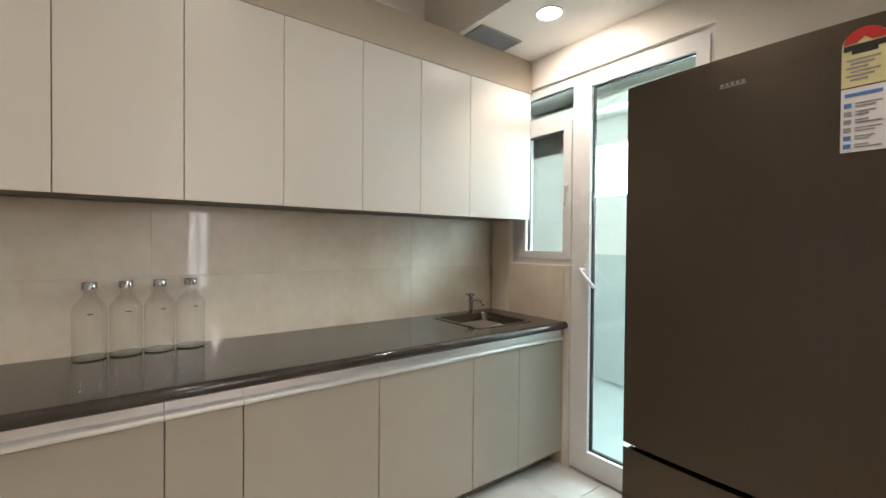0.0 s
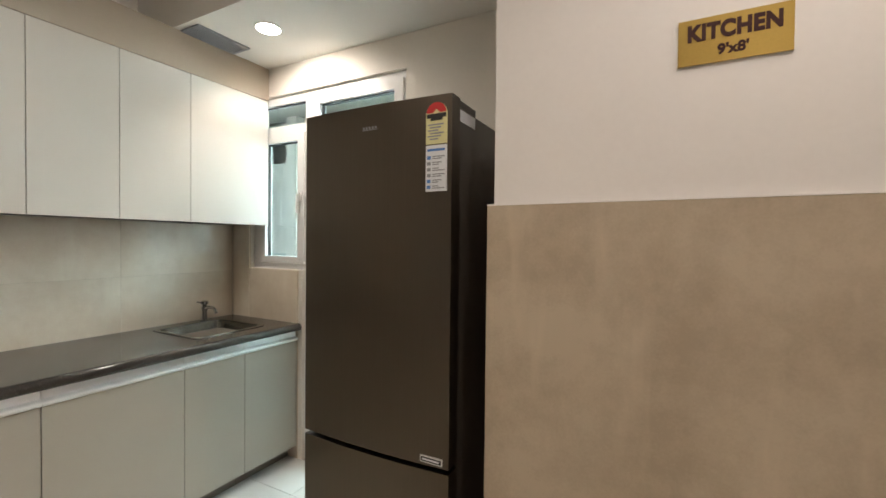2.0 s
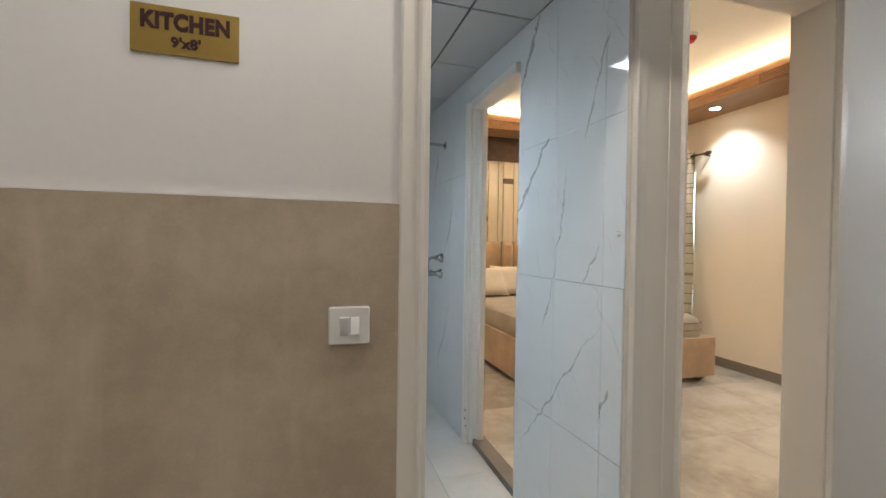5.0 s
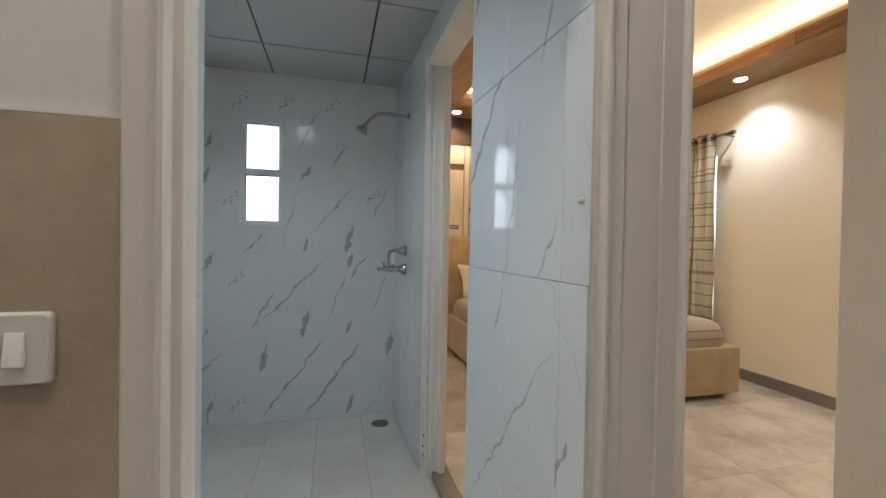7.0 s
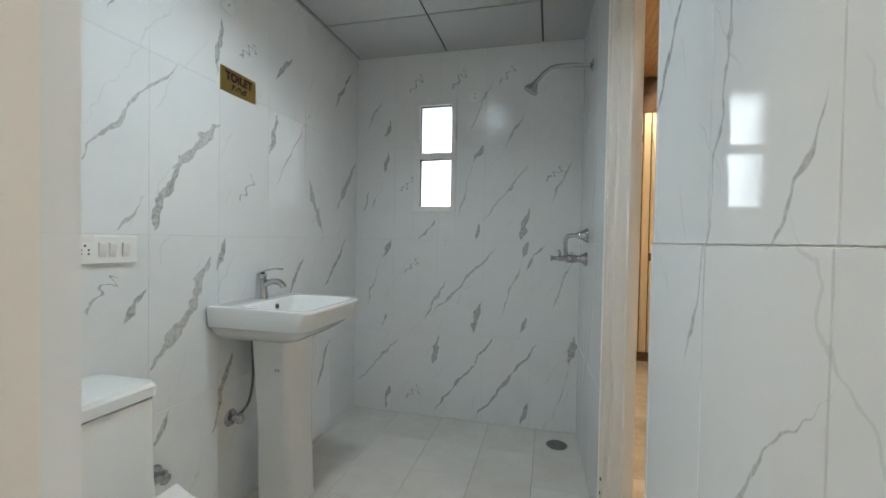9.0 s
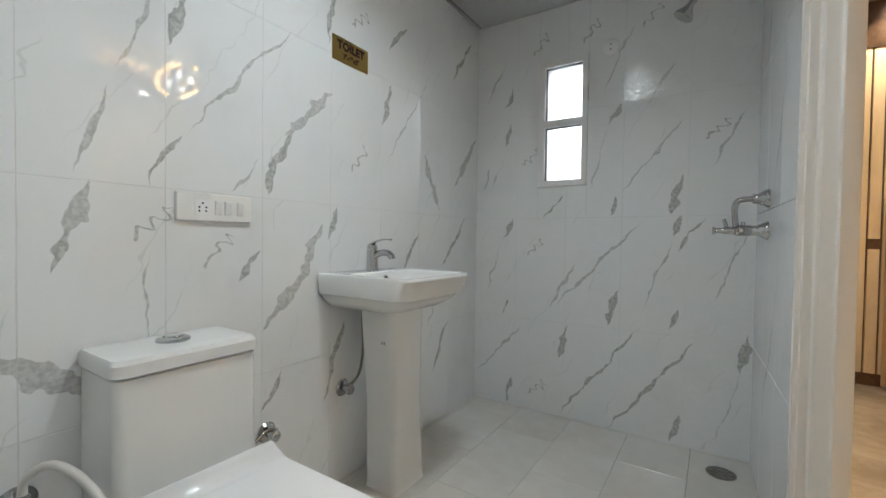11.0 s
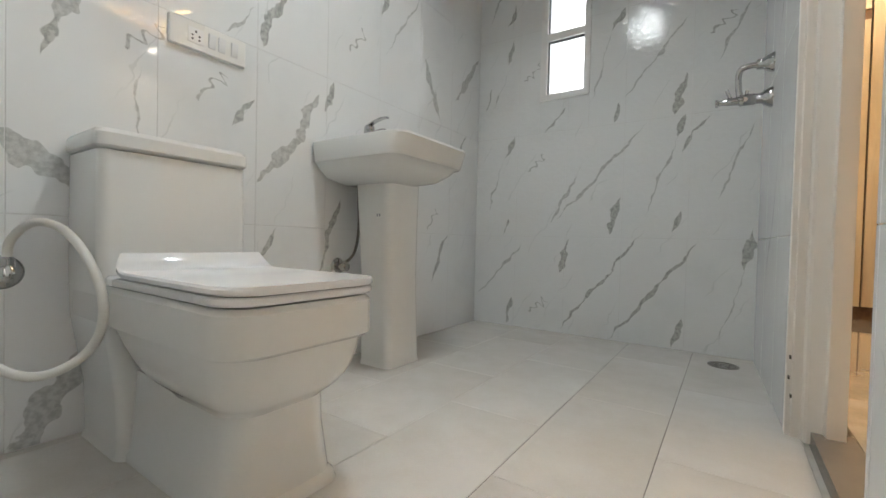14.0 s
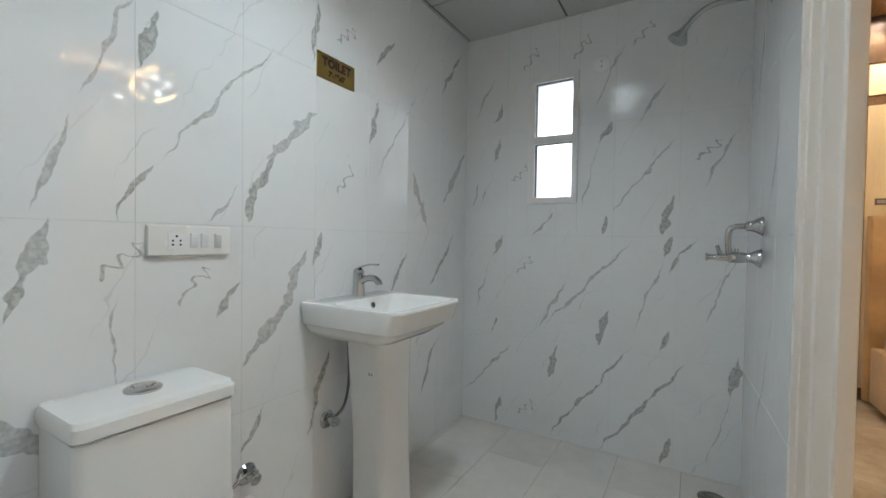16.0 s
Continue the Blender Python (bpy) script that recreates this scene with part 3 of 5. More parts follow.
def loft(bm, sections, close=True):
    """Joins closed outlines of equal length into one skin."""
    rings = [[bm.verts.new(p) for p in s] for s in sections]
    n = len(rings[0])
    for a, b in zip(rings, rings[1:]):
        for k in range(n):
            bm.faces.new((a[k], a[(k + 1) % n], b[(k + 1) % n], b[k]))
    if close:
        bm.faces.new(rings[0]), bm.faces.new(rings[-1])


def rrect(x0, x1, y0, y1, z, r, n=5, r2=None):
    """A rounded rectangle as a run of points; r2 is the radius at the x1 end."""
    out, r2 = [], r if r2 is None else r2
    for cx, cy, a0, rr in ((x1 - r2, y1 - r2, 0, r2), (x0 + r, y1 - r, 90, r), (x0 + r, y0 + r, 180, r), (x1 - r2, y0 + r2, 270, r2)):
        for k in range(n + 1):
            a = radians(a0 + 90 * k / n)
            out.append((cx + rr * math.cos(a), cy + rr * math.sin(a), z))
    return out


def lettering(name, text, size, material, parent, m, label="", squeeze=1.0, depth=0.0008, heavy=0.0):
    cu = bpy.data.curves.new(name, "FONT")
    cu.body, cu.size, cu.align_x, cu.align_y, cu.extrude, cu.offset = text, size, "CENTER", "CENTER", depth, heavy
    cu.space_character = 1.0 + 25 * heavy
    tmp = new(name + "_outline", cu)
    me = bpy.data.meshes.new_from_object(tmp)
    bpy.data.objects.remove(tmp)
    bpy.data.curves.remove(cu)
    me.materials.clear()
    me.materials.append(M[material])
    me.transform(Matrix.Diagonal((squeeze, 1, 1, 1)))
    ob = new(name, me)
    ob.parent = parent
    ob.matrix_local = m
    if label:
        tagged(ob, label=label)
    return ob


TILE_MESHES = {}


def tile_mesh(w, h, thick, material, edge=0.0012):
    """One tile, its face up in its own z, with a small worn arris; alike tiles share it."""
    key = (round(w, 3), round(h, 3), thick, material)
    if key not in TILE_MESHES:
        bm = bmesh.new()
        loft(bm, [[(sx * (w / 2 - e), sy * (h / 2 - e), z) for sx, sy in ((-1, -1), (1, -1), (1, 1), (-1, 1))] for e, z in ((0, 0), (0, thick - edge), (edge, thick))])
        TILE_MESHES[key] = mesh_of("tile", bm, material, False)
    return TILE_MESHES[key]


def without(rect, hole):
    """What is left of a rectangle (u0, u1, v0, v1) around a hole."""
    u0, u1, v0, v1 = rect
    a0, a1, b0, b1 = max(u0, hole[0]), min(u1, hole[1]), max(v0, hole[2]), min(v1, hole[3])
    if a0 >= a1 or b0 >= b1:
        return [rect]
    return [r for r in ((u0, a0, v0, v1), (a1, u1, v0, v1), (a0, a1, v0, b0), (a0, a1, b1, v1)) if r[1] - r[0] > 0.004 and r[3] - r[2] > 0.004]


def tiled(parent, m, us, vs, material, holes=(), gap=0.002, thick=0.008, name="tile", stagger=None):
    """Lays tiles between the grid lines us and vs on the plane m (its x and y run along us and vs, its z out of the wall)."""
    for i, (u0, u1) in enumerate(zip(us, us[1:])):
        rows = vs if stagger is None else stagger(i)
        for v0, v1 in zip(rows, rows[1:]):
            rects = [(u0, u1, v0, v1)]
            for hole in holes:
                rects = [r for rect in rects for r in without(rect, hole)]
            for a, b, c, d in rects:
                ob = new(name, tile_mesh(b - a - gap, d - c - gap, thick, material))
                ob.parent = parent
                ob.matrix_local = m @ Matrix.Translation(((a + b) / 2, (c + d) / 2, 0))


def lines(start, stop, first, step):
    """Grid lines from start to stop with joints at first + k * step."""
    k = math.ceil((start - first) / step + 0.02)
    out = [start]
    while first + k * step < stop - 0.01:
        out.append(first + k * step)
        k += 1
    return out + [stop]


def wall_plane(origin, right, up=(0, 0, 1)):
    """A plane whose x runs along right, its y up and its z towards the room."""
    r, u = Vector(right).normalized(), Vector(up)
    w = r.cross(u)
    return Matrix.Translation(origin) @ Matrix((r, u, w)).transposed().to_4x4()


# ---- the large structure ----
# Floors
structure("floor_hall", "bedfloor", [(-1.95, 2.06, -5.1, 0.02, -0.15, HALL), (2.06, 5.35, -5.1, 0.14, -0.15, HALL), (2.12, 5.35, 0.14, 4.4, -0.15, HALL - 0.008)], "polished beige stone floor of hall and bedroom", "floor")
structure("floor_kitchen", "floorgrout", [(-1.95, 0.25, 0.02, 0.80, -0.15, HALL - 0.008)], "pale tiled kitchen floor", "floor")
floor_bath = structure("floor_bathroom", "palegrout", [(0.3, 2.12, 0.02, 2.6, -0.15, -0.008)], "pale grey tiled bathroom floor", "floor")
structure("threshold_trim", "skirt", [(1.29, 2.06, -0.02, 0.03, -0.01, HALL + 0.002), (2.03, 2.118, 0.862, 1.51, -0.01, HALL + 0.002)], "grey stone thresholds at the bathroom doors", "threshold", 0.003)
# Ceilings
structure("ceiling_hall", "ceil", [(-1.95, 5.35, -5.1, 0.10, CEIL, CEIL + 0.12)], "plain cream hall ceiling", "ceiling")
structure("ceiling_kitchen", "ceil", [(-1.76, 0.235, 0.10, 0.66, SOFFIT, CEIL + 0.12)], "dropped cream soffit over the kitchen window", "ceiling")
structure("ceiling_bedroom", "ceil", [(2.12, 5.35, 0.10, 4.4, BED_CEIL, BED_CEIL + 0.12)], "cream bedroom ceiling with warm cove light", "ceiling")
# Hall enclosure behind the camera
structure("wall_south", "paint", [(-1.95, 5.35, -5.1, -4.95, -0.1, CEIL)], "plain painted hall wall", "wall")
# The opening is assumed, made to go with the added strip lamps.
structure("wall_east_hall", "paint", [(5.2, 5.35, -5.1, -0.39, -0.1, CEIL), (5.2, 5.35, -0.09, 0.14, -0.1, CEIL), (5.2, 5.35, -0.39, -0.09, -0.1, 0.35), (5.2, 5.35, -0.39, -0.09, 2.4, CEIL), (5.2, 5.23, -0.265, -0.225, 0.35, 2.4)], "painted hall wall with an added narrow tall opening", "wall")
structure("wall_west", "kpaint", [(-1.95, -1.768, -5.1, 0.80, -0.1, CEIL + 0.1)], "painted kitchen wall behind the cabinets", "wall")
# Unseen glowing panel added behind that assumed opening.
structure("backdrop_hall", "daylight", [(5.6, 5.62, -0.8, 0.1, 0.1, 2.6)], "glowing panel added behind the hall wall opening", "backdrop")
# Kitchen north wall with window and glass door
WX0, WX1, DX1, SILL, HEAD = -1.60, -1.165, -0.475, 1.115, 2.135
structure("wall_kitchen_north", "kpaint", [
    (-1.768, WX0, 0.65, 0.78, -0.1, CEIL), (WX0, WX1, 0.65, 0.78, -0.1, SILL), (WX0, DX1, 0.65, 0.78, HEAD, CEIL),
    (DX1, 0.36, 0.65, 0.78, -0.1, CEIL)], "painted kitchen wall round window and glass door", "wall")
structure("wall_bulkhead", "beam", [(-1.768, -1.445, -5.0, 0.65, 2.112, SOFFIT)], "painted bulkhead above the wall cabinets", "wall")
# Partition between kitchen and bathroom, and the front wall with its door
structure("wall_partition", "paint", [(0.236, 0.488, 0.012, 2.6, -0.1, CEIL), (0.488, 1.25, 0.012, 0.078, -0.1, CEIL), (1.25, 2.05, 0.012, 0.078, 2.16, CEIL)], "white painted wall above the stone dado", "wall")
structure("wall_bedroom_south", "paint", [
    (2.12, 2.28, 0.16, 0.30, -0.1, CEIL), (2.28, 3.06, 0.16, 0.30, 2.35, CEIL),
    (3.06, 5.35, 0.16, 0.30, -0.1, CEIL), (2.05, 5.35, 0.10, 0.158, 2.352, CEIL), (2.05, 5.35, 0.16, 0.30, CEIL, BED_CEIL)], "white painted wall round the bedroom door", "wall")
# The bathroom's east wall runs a little askew
SKEW, EAST = 0.042, 2.0535


def east(y):
    return EAST - SKEW * y


bm = bmesh.new()
for y0, y1, z0, z1 in ((0.158, 0.86, -0.1, BED_CEIL), (0.8605, 1.5995, 2.19, BED_CEIL), (1.60, 2.6, -0.1, BED_CEIL)):
    loft(bm, [[(east(y0), y0, z), (2.118, y0, z), (2.118, y1, z), (east(y1), y1, z)] for z in (z0, z1)])
box(bm, 1.99, 2.118, 2.601, 4.4, -0.1, BED_CEIL)
tagged(part("wall_bathroom_east", bm, "bedpaint"), "wall between bathroom and bedroom", "wall", kind="structure")
WB0, WB1, WBZ0, WBZ1 = 0.905, 1.185, 1.325, 2.045
structure("wall_bathroom_north", "grout", [
    (0.236, WB0, 2.3858, 2.58, -0.1, CEIL), (WB1, 1.99, 2.3858, 2.58, -0.1, CEIL), (WB0, WB1, 2.3858, 2.58, -0.1, WBZ0), (WB0, WB1, 2.3858, 2.58, WBZ1, CEIL)], "tiled bathroom end wall with a small window", "wall")
structure("wall_bedroom_north", "bedpaint", [(1.99, 5.35, 4.25, 4.4, -0.1, BED_CEIL)], "cream bedroom wall behind the headboard", "wall")
structure("wall_bedroom_east", "bedpaint", [(5.16, 5.35, 0.14, 2.70, -0.1, BED_CEIL), (5.16, 5.35, 2.70, 3.95, -0.1, 0.5), (5.16, 5.35, 2.70, 3.95, 2.2, BED_CEIL), (5.16, 5.35, 3.95, 4.4, -0.1, BED_CEIL)], "cream bedroom wall with a curtained window", "wall")
structure("backdrop_bedroom", "daylight", [(5.6, 5.62, 2.2, 4.3, 0.3, 2.5)], "bright daylight behind the bedroom window", "backdrop")

# Bathroom ceiling: panels in a dark grid
structure("ceiling_bathroom_panels", "ctile", [
    (a + 0.006, b - 0.006, c + 0.006, d - 0.006, BATH_CEIL, BATH_CEIL + 0.015)
    for a, b in ((0.48, 0.515), (0.515, 1.112), (1.112, 1.707), (1.707, 2.02)) for c, d in ((0.07, 0.17), (0.17, 0.76), (0.76, 1.345), (1.345, 1.935), (1.935, 2.42))],
    "grey-white square ceiling panels in a thin grid", "ceiling")
structure("ceiling_bathroom_grid", "cgrid", [(0.47, 2.03, 0.07, 2.42, BATH_CEIL + 0.006, BATH_CEIL + 0.10)], "dark joints of the bathroom ceiling grid", "ceiling grid")

# Bedroom soffit of brown laminate round the ceiling
structure("soffit_trim", "veneer", [(4.70, 5.16, 0.30, 4.25, SOF, SOF + 0.06), (2.12, 4.70, 3.69, 4.25, SOF, SOF + 0.06), (2.12, 4.70, 0.30, 0.80, SOF, SOF + 0.06), (2.12, 2.75, 0.80, 3.69, SOF, SOF + 0.06),
    (4.70, 4.73, 0.80, 3.69, SOF + 0.06, SOF + 0.10), (2.75, 4.70, 3.69, 3.72, SOF + 0.06, SOF + 0.10), (2.75, 4.70, 0.77, 0.80, SOF + 0.06, SOF + 0.10), (2.72, 2.75, 0.80, 3.69, SOF + 0.06, SOF + 0.10)], "brown wood laminate soffit with a lit cove", "soffit", 0.003)
structure("baseboard_bedroom", "skirt", [(5.148, 5.16, 0.30, 4.25, 0.022, 0.125), (3.06, 5.148, 0.30, 0.312, 0.022, 0.125)], "brown stone skirting along the bedroom wall", "skirting", 0.002)


# Door frames: a jamb with a stepped and rounded architrave
def moulded_upright(bm, x, y, z0, z1, side, face=-1, depth=0.09, width=0.075):
    """One side of a frame at the opening's edge x; side is +1 where the opening lies towards +x; y is the wall's face."""
    prof = [(0.0, depth), (0.0, 0.0), (-0.002, -0.003), (-0.015, -0.004), (-0.017, -0.018), (-0.020, -0.022), (-0.027, -0.022), (-0.030, -0.019), (-0.033, -0.007), (-width + 0.004, -0.006), (-width, -0.002), (-width, 0.004), (-0.035, depth)]
    loft(bm, [[(x + side * a, y - face * b, z) for a, b in prof] for z in (z0, z1)])


door_1 = tagged(empty("door_1", (1.69, 0.0, 0.0)), "white enamelled moulded frame of the bathroom door", "door frame", kind="structure")
bm = bmesh.new()
moulded_upright(bm, 1.322 - 1.69, 0.0, 0.0, 2.18, 1, depth=0.05)
part("jamb", bm, "trim", door_1)
bm = bmesh.new()
moulded_upright(bm, 2.045 - 1.69, 0.142, 0.0, 2.18, -1, depth=0.012)
part("jamb", bm, "trim", door_1)
block("head", "trim", door_1, -0.366, 0.350, 0.0, 0.066, 2.13, 2.178, 0.004)
door_2 = tagged(empty("door_2", (2.67, 0.15, HALL)), "white enamelled moulded frame of the bedroom door", "door frame", kind="structure")
for side, x in ((1, 2.302), (-1, 3.045)):
    bm = bmesh.new()
    moulded_upright(bm, x - 2.67, 0.0, 0.0, 2.32, side, depth=0.165 if side < 0 else 0.15, width=0.085)
    part("jamb", bm, "trim", door_2)
block("head", "trim", door_2, -0.366, 0.373, -0.012, 0.15, 2.27, 2.318, 0.004)
structure("trim_stub", "trim", [(2.118, 2.218, 0.146, 0.158, 0.0, 2.35)], "narrow white strip between two door frames", "trim", 0.004)
structure("trim_bathroom_corner", "marble", [(1.302, 1.320, 0.0505, 0.0865, 0.0, 1.1435), (1.302, 1.320, 0.0505, 0.0865, 1.1445, 2.13)], "narrow tiled return beside the bathroom door", "tile return", 0.001)

# Frame of the door from bathroom to bedroom
door_3 = tagged(empty("door_3", (2.02, 1.53, 0)), "white enamelled frame of the bathroom's bedroom door", "door frame", kind="structure")
bm = bmesh.new()
prof = [(-0.030, 0.069), (-0.030, 0.024), (-0.040, 0.022), (-0.040, -0.012), (-0.030, -0.014), (-0.027, -0.024), (-0.014, -0.026), (-0.008, -0.024), (-0.004, -0.044), (0.002, -0.049), (0.030, -0.049), (0.034, -0.052), (0.036, -0.076), (0.070, -0.072), (0.075, -0.068), (0.075, 0.069)]
loft(bm, [[(a, b, z) for a, b in prof] for z in (0.0, 2.19)])
part("jamb", bm, "trim", door_3)
bm = bmesh.new()
loft(bm, [[(a, -0.67 - b, z) for a, b in ((0.02, 0.0), (0.02, -0.02), (0.055, -0.03), (0.058, -0.014), (0.098, -0.014), (0.098, 0.0))] for z in (0.0, 2.19)])
part("jamb", bm, "trim", door_3)
for x, z in ((-0.034, 0.21), (-0.036, 0.155), (-0.030, 0.105)):
    block("paint_chip", "dirtgrout", door_3, x - 0.002, x + 0.002, -0.0245, -0.0135, z, z + 0.009, 0.001, "dark chip in the white enamel")
block("head", "trim", door_3, -0.034, 0.074, -0.668, -0.060, 2.14, 2.188, 0.004)

# Dado of large stone tiles round the end of the partition
wall_dado = structure("wall_dado", "beigegrout", [(0.2285, 1.252, 0.0065, 0.0115, HALL, 1.386), (0.2285, 0.2355, 0.0115, 0.64, HALL, 1.386), (-0.47, 0.2285, 0.640, 0.6495, HALL, 1.386)], "beige stone tile dado with a pale top edge", "dado")
structure("trim_dado", "paint", [(1.2525, 1.2585, 0.0003, 0.0112, HALL, 1.390), (0.2195, 1.252, 0.0002, 0.0115, 1.386, 1.390)], "thin white edge on top of the dado", "trim")

# Kitchen splashback
splash = structure("wall_splashback", "beigegrout", [(-1.7675, -1.765, -5.0, 0.64, 0.80, 1.376), (-1.765, WX0 - 0.002, 0.644, 0.6495, 0.03, 1.376), (WX0 - 0.002, WX1 - 0.03, 0.644, 0.6495, 0.03, SILL - 0.004)], "beige polished tile splashback", "splashback")

# Balcony outside the kitchen
structure("floor_balcony", "outtile", [(-4.0, 0.23, 0.78, 2.3, -0.15, 0.0)], "pale tiled balcony floor", "floor")
structure("wall_balcony", "outwall", [(-4.0, 0.23, 2.22, 2.35, -0.1, 1.67), (-4.0, -2.24, 2.22, 2.35, 1.67, 2.6), (-4.0, 0.23, 2.22, 2.35, 2.14, 2.7), (-4.1, -4.0, 0.7, 2.35, -0.1, 2.7), (-2.95, -2.80, 2.12, 2.22, 0.0, 2.6)], "pale painted balcony wall with an opening", "wall")
structure("wall_balcony_tiles", "outtile", [(-4.0, 0.23, 2.205, 2.2195, 0.0, 1.14)], "pale glazed tiles on the balcony wall", "wall tiles")
structure("ceiling_balcony", "outwall", [(-4.1, 0.23, 0.78, 2.35, 2.6, 2.72), (-4.0, 0.23, 1.95, 2.22, 2.38, 2.46)], "painted balcony ceiling", "ceiling")
structure("backdrop_balcony", "daylight", [(-4.5, 1.0, 3.4, 3.42, 0.5, 3.2)], "bright overcast sky beyond the balcony", "backdrop")
structure("ground", "outwall", [(-60, 60, -60, 60, -9.2, -9.0)], "pale ground far below the flat", "ground")

# Tiles, laid piece by piece
COURSES = [0.0, 0.544, 1.144, 1.744, 2.344]
wall_left = structure("wall_bathroom_west", "grout", [(0.4885, 0.4962, 0.080, 2.386, 0, BATH_CEIL)], "white marble-look tiled bathroom wall", "wall")
tiled(wall_left, wall_plane((0.489, 0, 0), (0, 1, 0)), lines(0.086, 2.386, 0.567, 0.3), COURSES, "westmarble", gap=0.001)
wall_back = bpy.data.objects["wall_bathroom_north"]
tiled(wall_back, wall_plane((0, 2.393, 0), (1, 0, 0)), lines(0.498, 1.954, 1.672, 0.3), COURSES, "northmarble", [(WB0, WB1, WBZ0, WBZ1)], gap=0.001)
wall_right = bpy.data.objects["wall_bathroom_east"]
askew = wall_plane((EAST, 0, 0), (SKEW, -1, 0))
tiled(wall_right, askew, lines(-2.388, -1.556, -1.80, 0.3), COURSES, "eastmarble", gap=0.001)
tiled(wall_right, askew, lines(-0.8605, -0.140, -0.545, 0.3), COURSES[2:], "eastmarble", gap=0.001)
tiled(wall_right, askew, lines(-0.8605, -0.140, -0.545, 0.3), COURSES[:3], "eastmarble", gap=0.0015, thick=0.0115)
tiled(wall_right, askew, [-1.556, -0.8605], [2.195, 2.344], "eastmarble", gap=0.001)
tiled(bpy.data.objects["wall_partition"], wall_plane((0, 0.078, 0), (-1, 0, 0)), lines(-1.30, -0.498, -1.1, 0.3), COURSES, "marble")


def half_bond(i):
    return lines(0.03, 2.385, 0.855 + (0.3 if i % 2 else 0.0), 0.6)


tiled(floor_bath, Matrix.Translation((0, 0, -0.008)), [0.498, 0.53, 0.83, 1.128, 1.426, 1.712, 2.015], None, "bathfloor", gap=0.0012, stagger=half_bond)
for x in (1.426, 1.712):
    block("stained_joint", "dirtgrout", floor_bath, x - 0.0005, x + 0.0005, 0.03, 2.385, -0.0079, -0.0012)
tiled(bpy.data.objects["floor_hall"], Matrix.Translation((0, 0, HALL - 0.008)), lines(2.12, 5.148, 2.9, 0.8), lines(0.30, 4.25, 1.1, 0.8), "bedfloor", gap=0.0012)
tiled(bpy.data.objects["floor_kitchen"], Matrix.Translation((0, 0, HALL - 0.008)), lines(-1.76, 0.235, -0.95, 0.6), lines(0.02, 0.648, 0.38, 0.6), "kfloor")
tiled(wall_dado, wall_plane((0, 0.0065, 0), (1, 0, 0)), [0.2195, 1.252], [HALL, 0.186, 1.386], "dado", gap=0.0006, thick=0.0065)
tiled(wall_dado, wall_plane((0.2285, 0, 0), (0, -1, 0)), [-0.63, -0.0066], [HALL, 0.186, 0.786, 1.386], "dado", gap=0.001)
tiled(wall_dado, wall_plane((0, 0.640, 0), (1, 0, 0)), [-0.46, 0.2185], [HALL, 0.786, 1.386], "dado", gap=0.001)
tiled(splash, wall_plane((-1.765, 0, 0), (0, 1, 0)), lines(-4.0, 0.635, 0.02, 1.2), [0.80, 1.09, 1.376], "splash", gap=0.0005, thick=0.007)
tiled(splash, wall_plane((0, 0.644, 0), (1, 0, 0)), [-1.757, WX1 - 0.03], [0.80, 1.376], "splash", [(WX0 - 0.002, 0, SILL - 0.004, 2)], gap=0.001, thick=0.007)


# ---- kitchen ----
def wall_cabinet(y0, y1):
    thing = tagged(empty("wall_cabinet", (-1.765, (y0 + y1) / 2, 1.376)), "closed pale cream laminate wall cabinet above the splashback", "cabinet", "wall cabinets in a row")
    h = (y1 - y0) / 2
    block("body", "carcass", thing, 0.0, 0.298, -h + 0.0005, h - 0.0005, 0.002, 0.732)
    block("door", "upper", thing, 0.30, 0.320, -h + 0.0015, h - 0.0015, -0.004, 0.733, 0.0016)
    return thing


UPPER = [0.646, 0.183, -0.127, -0.430, -0.764, -1.096, -1.43, -1.765, -2.10]
for y1, y0 in zip(UPPER, UPPER[1:]):
    wall_cabinet(y0, y1)


def base_cabinet(y0, y1):
    thing = tagged(empty("base_cabinet", (-1.765, (y0 + y1) / 2, HALL)), "closed taupe laminate base cabinet with a pale grip profile", "cabinet", "base cabinets in a row")
    h = (y1 - y0) / 2
    block("body", "carcass", thing, 0.0, 0.545, -h + 0.0005, h - 0.0005, 0.085, 0.738)
    block("door", "lower", thing, 0.548, 0.570, -h + 0.0018, h - 0.0018, 0.078, 0.682, 0.0018)
    bm = bmesh.new()
    prof = [(0.5475, 0.684), (0.5475, 0.738), (0.562, 0.738), (0.562, 0.709), (0.568, 0.704), (0.577, 0.702), (0.581, 0.697), (0.581, 0.690), (0.577, 0.685), (0.570, 0.6835)]
    loft(bm, [[(a, y, z) for a, z in prof] for y in (-h + 0.001, h - 0.001)])
    part("grip_profile", bm, "alu", thing, "satin white aluminium grip profile")
    block("plinth", "carcass", thing, 0.40, 0.50, -h + 0.001, h - 0.001, 0.001, 0.084)
    return thing


LOWER = [0.640, 0.304, 0.005, -0.474, -0.957, -1.166, -1.62, -2.1]
for y1, y0 in zip(LOWER, LOWER[1:]):
    base_cabinet(y0, y1)

